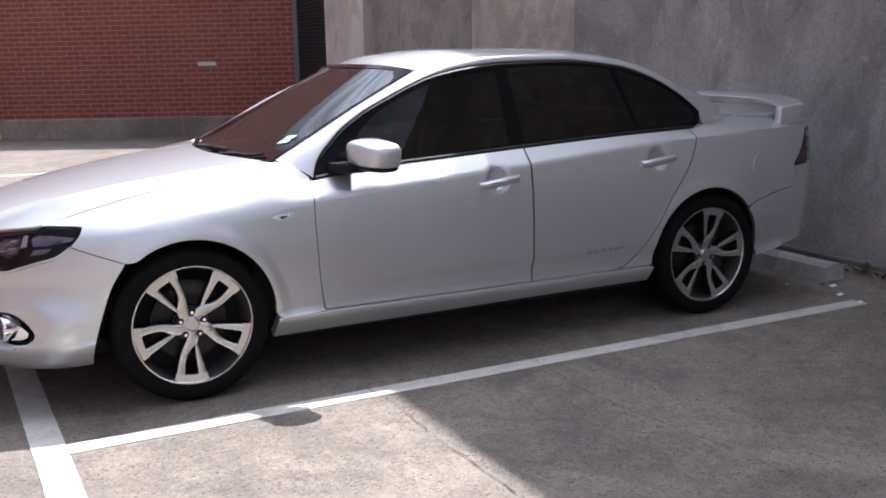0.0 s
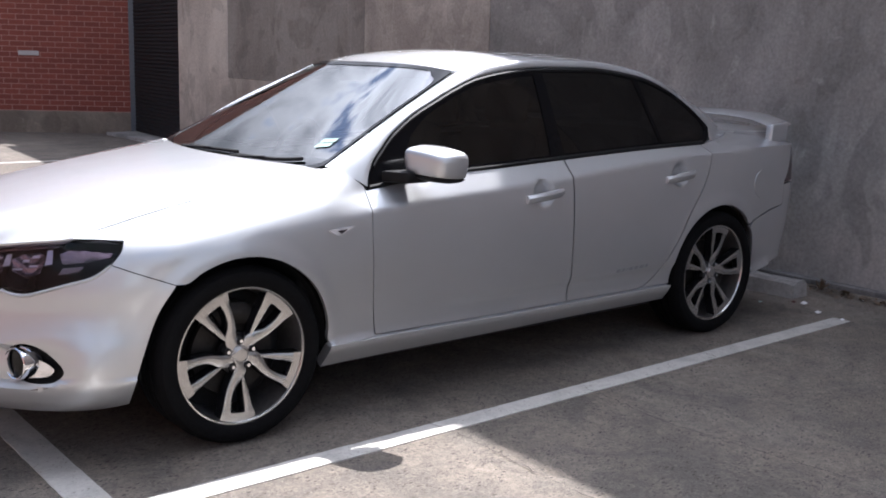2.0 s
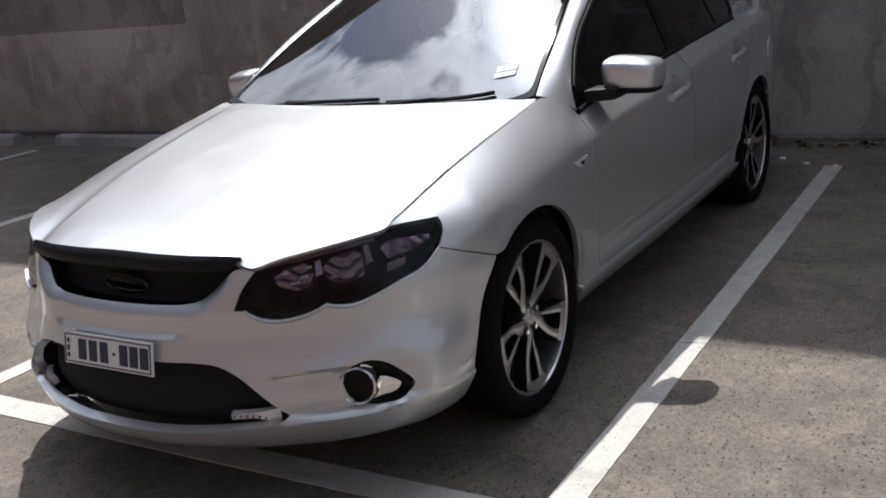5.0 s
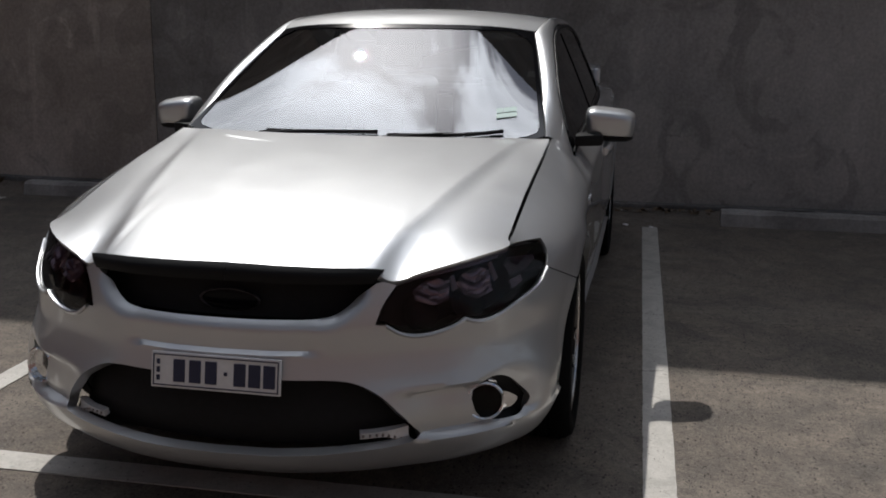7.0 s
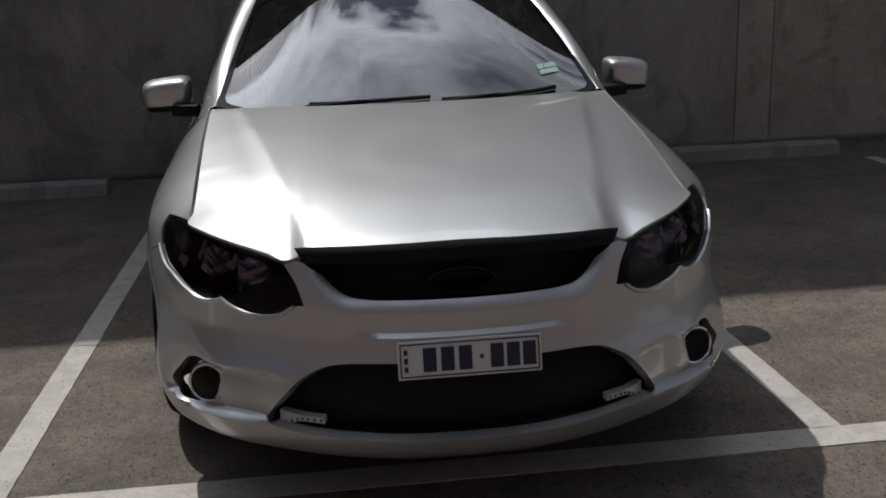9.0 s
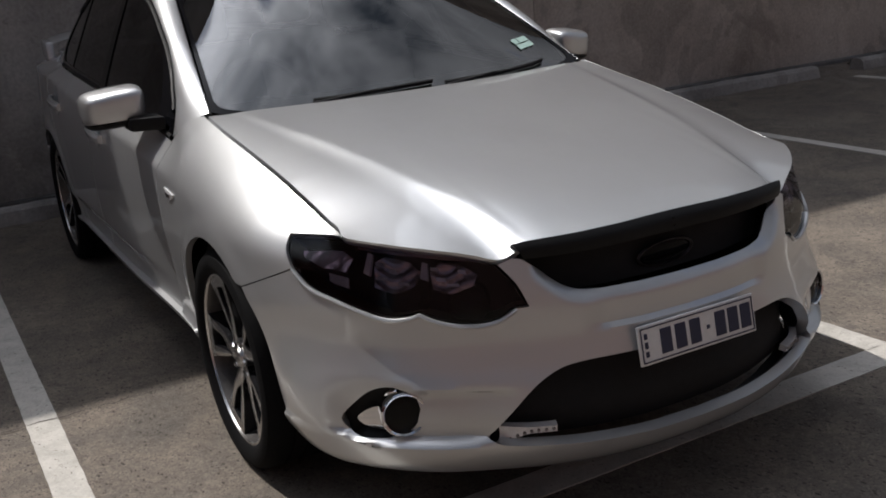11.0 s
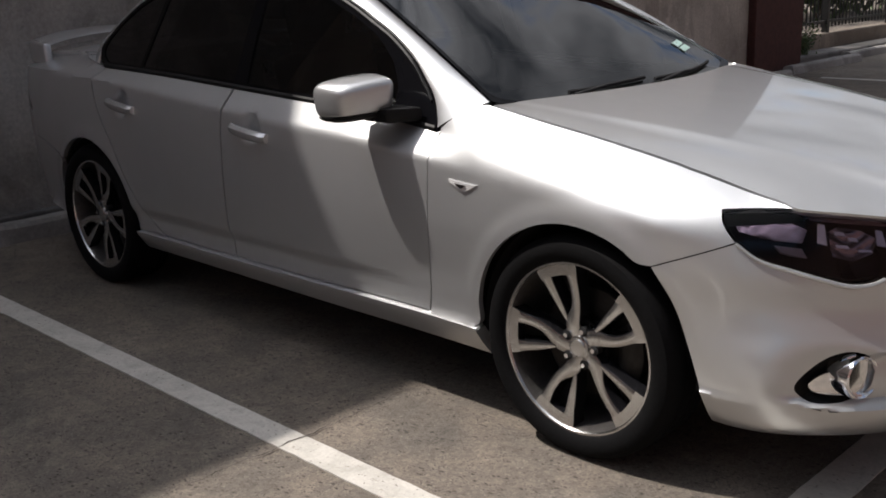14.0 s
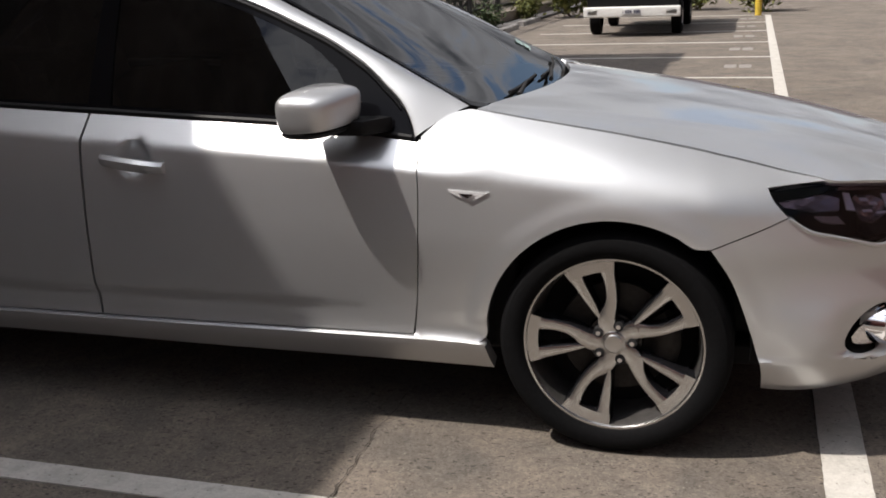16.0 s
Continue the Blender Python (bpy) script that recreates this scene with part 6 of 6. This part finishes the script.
    v, f = lathe([(.02, -.14), (.24, -.16), (.24, -.2)], 40)
    mesh_of("back_plate", v, f, MATT, rim)
    # tyre
    pr = [(RIM_R - .012, -.015), (RIM_R - .001, .002), (RIM_R + .006, .008), (RIM_R + .020, .014), (RIM_R + .040, .016), (RIM_R + .056, .010), (TYRE_R - .010, -.001), (TYRE_R - .003, -.012), (TYRE_R, -.030)]
    for g in (-.06, -.105, -.15):
        pr += [(TYRE_R, g + .006), (TYRE_R - .008, g + .004), (TYRE_R - .008, g - .004), (TYRE_R, g - .006)]
    pr += [(TYRE_R, -.185), (TYRE_R - .012, -.21), (RIM_R + .04, -.228), (RIM_R, -.215)]
    v, f = lathe(pr, 96)
    mesh_of("tyre", v, f, RUBBER, rim, "low-profile black tyre", sharp=30)
    return rim


wheel = build_wheel()
FACE_Y = .892
PHASE = {(0.0, -1): -84, (2.838, -1): 28, (0.0, 1): 2, (2.838, 1): 40}
first = True
for (wx, side), ph in PHASE.items():
    m = Matrix.Translation((wx, side * FACE_Y, .336)) @ (Matrix.Rotation(math.pi, 4, "Z") if side < 0 else Matrix())
    # turn about the axle so that one pair of spokes points the given way
    m = m @ Matrix.Rotation(-radians(ph), 4, "Y")
    if first:
        wheel.matrix_basis = m
        first = False
    else:
        w = wheel.copy()
        scene.collection.objects.link(w)
        w.parent = car
        made = {wheel: w}
        for o in wheel.children_recursive:
            made[o] = o.copy()
            scene.collection.objects.link(made[o])
            made[o].parent = made[o.parent]
        w.matrix_basis = m


# ---------- white light truck at the yard's end ----------
def truck(x, y):
    t = thing("light_truck", "white light truck parked facing the car park", "truck", at=(x, y, 0))
    b = part("bumper", block((-.98, .0, .40), (.98, .16, .61), .03, 3), WHITE, t, "white steel bumper with lamps in its ends")
    for s in (1, -1):
        part("bumper_lamp", block((s * .80 - .10, .155, .47), (s * .80 + .10, .168, .55), .006, 1), GLASS_CLEAR, b)
        part("headlamp", block((s * .74 - .18, -.05, .80), (s * .74 + .18, .03, .98), .02, 2), CHROME, t)
    plate_bits(t, Matrix.Translation((0, .168, .51)) @ Matrix.Rotation(radians(-90), 4, "Z"), (PLATE, INK))
    part("cab", block((-.92, -1.7, .72), (.92, -.02, 2.1), .10, 3), WHITE, t)
    part("grille_panel", block((-.92, -.06, .60), (.92, .03, 1.22), .02, 2), BLACK, t, "dark grille panel")
    part("windscreen", block((-.78, -.05, 1.25), (.78, .0, 1.95), .03, 2), GLASS_SIDE, t)
    part("tray", block((-.98, -5.0, .80), (.98, -1.8, 1.9), .03, 2), WHITE, t)
    part("chassis", block((-.5, -4.8, .42), (.5, -.1, .7), .02, 1), MATT, t)
    for s in (1, -1):
        for yy in (-.85, -3.6):
            v, f = lathe([(.12, .0), (.18, .01), (.2, .03), (.30, .03), (.34, .0), (.35, -.05), (.34, -.18), (.2, -.2)], 32)
            v = [(a[0], a[1], a[2]) for a in v]
            w = mesh_of("wheel", v, f, RUBBER, t, "black truck tyre")
            w.matrix_basis = Matrix.Translation((s * .93, yy, .35)) @ Matrix.Rotation(radians(-90 * s), 4, "Z")
            v, f = lathe([(.001, .0), (.06, .005), (.12, -.02), (.19, .02)], 24)
            mesh_of("rim", v, f, WHITE, w)
    return t


truck(1.85, -15.6).scale = (.89, .89, .89)

# ---------- debris and weeds at the wall foot ----------
rnd = random.Random(5)
verts, faces = [], []
for k in range(420):
    y = rnd.uniform(-8.3, 9.2) if k % 3 else rnd.gauss(-0.9, 0.5)
    x = WALL_X - .17 - abs(rnd.gauss(0, .10))
    s = rnd.uniform(.008, .03)
    a = Euler((rnd.uniform(-.5, .5), rnd.uniform(-.5, .5), rnd.uniform(0, 6.3))).to_matrix()
    i = len(verts)
    for q in ((-s, -s * .5, 0), (s, -s * .4, .2 * s), (s * .7, s * .5, .5 * s), (-s * .8, s * .5, .2 * s)):
        verts.append(Vector((x, y, .010)) + a @ Vector(q))
    faces += [(i, i + 1, i + 2), (i, i + 2, i + 3)]
tagged(mesh_of("dry_leaves", verts, faces, leaf_material("dry_leaf", (0.055, 0.038, 0.024), (0.15, 0.10, 0.06))), "dry brown leaves gathered along the wall foot", "leaf litter", kind="stuff")
for k, y in enumerate((-.62, 4.4)):
    plant((WALL_X - .20, y, .0), .08, 40, LEAF, "small green weed at the foot of the wall", "weed", "weed")

# scraps of litter by the wheel stop and the line's end
rnd = random.Random(11)
for k, (x, y, s, mat) in enumerate([(3.78, -.98, .028, PLATE), (3.92, -.80, .03, PLATE), (3.90, -.74, .022, RED), (3.72, -.62, .018, STICKER), (4.35, -.95, .03, PLATE), (3.74, -1.16, .02, PLATE)]):
    bm = bmesh.new()
    vs = [bm.verts.new((x + s * dx, y + s * dy, .004 + s * dz)) for dx, dy, dz in ((-1, -.6, .0), (.2, -.8, .25), (1, -.3, .05), (.8, .6, .3), (-.3, .7, .02), (-1, .3, .2))]
    mid_v = bm.verts.new((x, y, .004 + s * .45))
    for a, b in zip(vs, vs[1:] + vs[:1]):
        bm.faces.new((a, b, mid_v))
    tagged(part("litter", bm, mat, None), "crumpled paper scrap lying on the paving", "litter")

# ---------- bricks of the askew front ----------
BL, BH, J = .23, .076, .012
bme = bpy.data.meshes.new("brick")
bm = block((0, -.06, 0), (BL, .005, BH), .002, 1)
for v in bm.verts:
    v.co = Vector((v.co.x, v.co.y, v.co.z))
rot = Matrix((BRD, BRN, (0, 0, 1))).transposed().to_4x4()
bm.to_mesh(bme)
bme.materials.append(BRICK)
base_v = [v.co.copy() for v in bm.verts]
base_f = [[v.index for v in f.verts] for f in bm.faces]
bm.free()
flip = rot.determinant() < 0
jv, jf, singles = [], [], 0
rnd = random.Random(11)
for row in range(40):
    z = .375 + row * (BH + J)
    shift = (row % 2) * (BL + J) / 2
    for k in range(58):
        a = .005 + k * (BL + J) - shift
        if a + BL > 14:
            continue
        # half bricks close the courses at the corner
        half = a < 0
        a = max(a, .005)
        out = rnd.uniform(-.002, .002)
        p = BR0 + BRD * a + BRN * out
        if 4 <= row < 19 and 2.2 < a < 7.2 and singles < 300:
            ob = new("brick", bme)
            ob.parent = wall_b
            ob.matrix_basis = Matrix.Translation((p.x, p.y, z)) @ rot
            singles += 1
        else:
            i = len(jv)
            jv += [Matrix.Translation((p.x, p.y, z)) @ rot @ Vector((v.x * (.45 if half else 1), v.y, v.z)) for v in base_v]
            jf += [tuple(i + q for q in (f[::-1] if flip else f)) for f in base_f]
rest = mesh_of("brickwork", jv, jf, BRICK, wall_b)
rest["kind"] = "stuff"
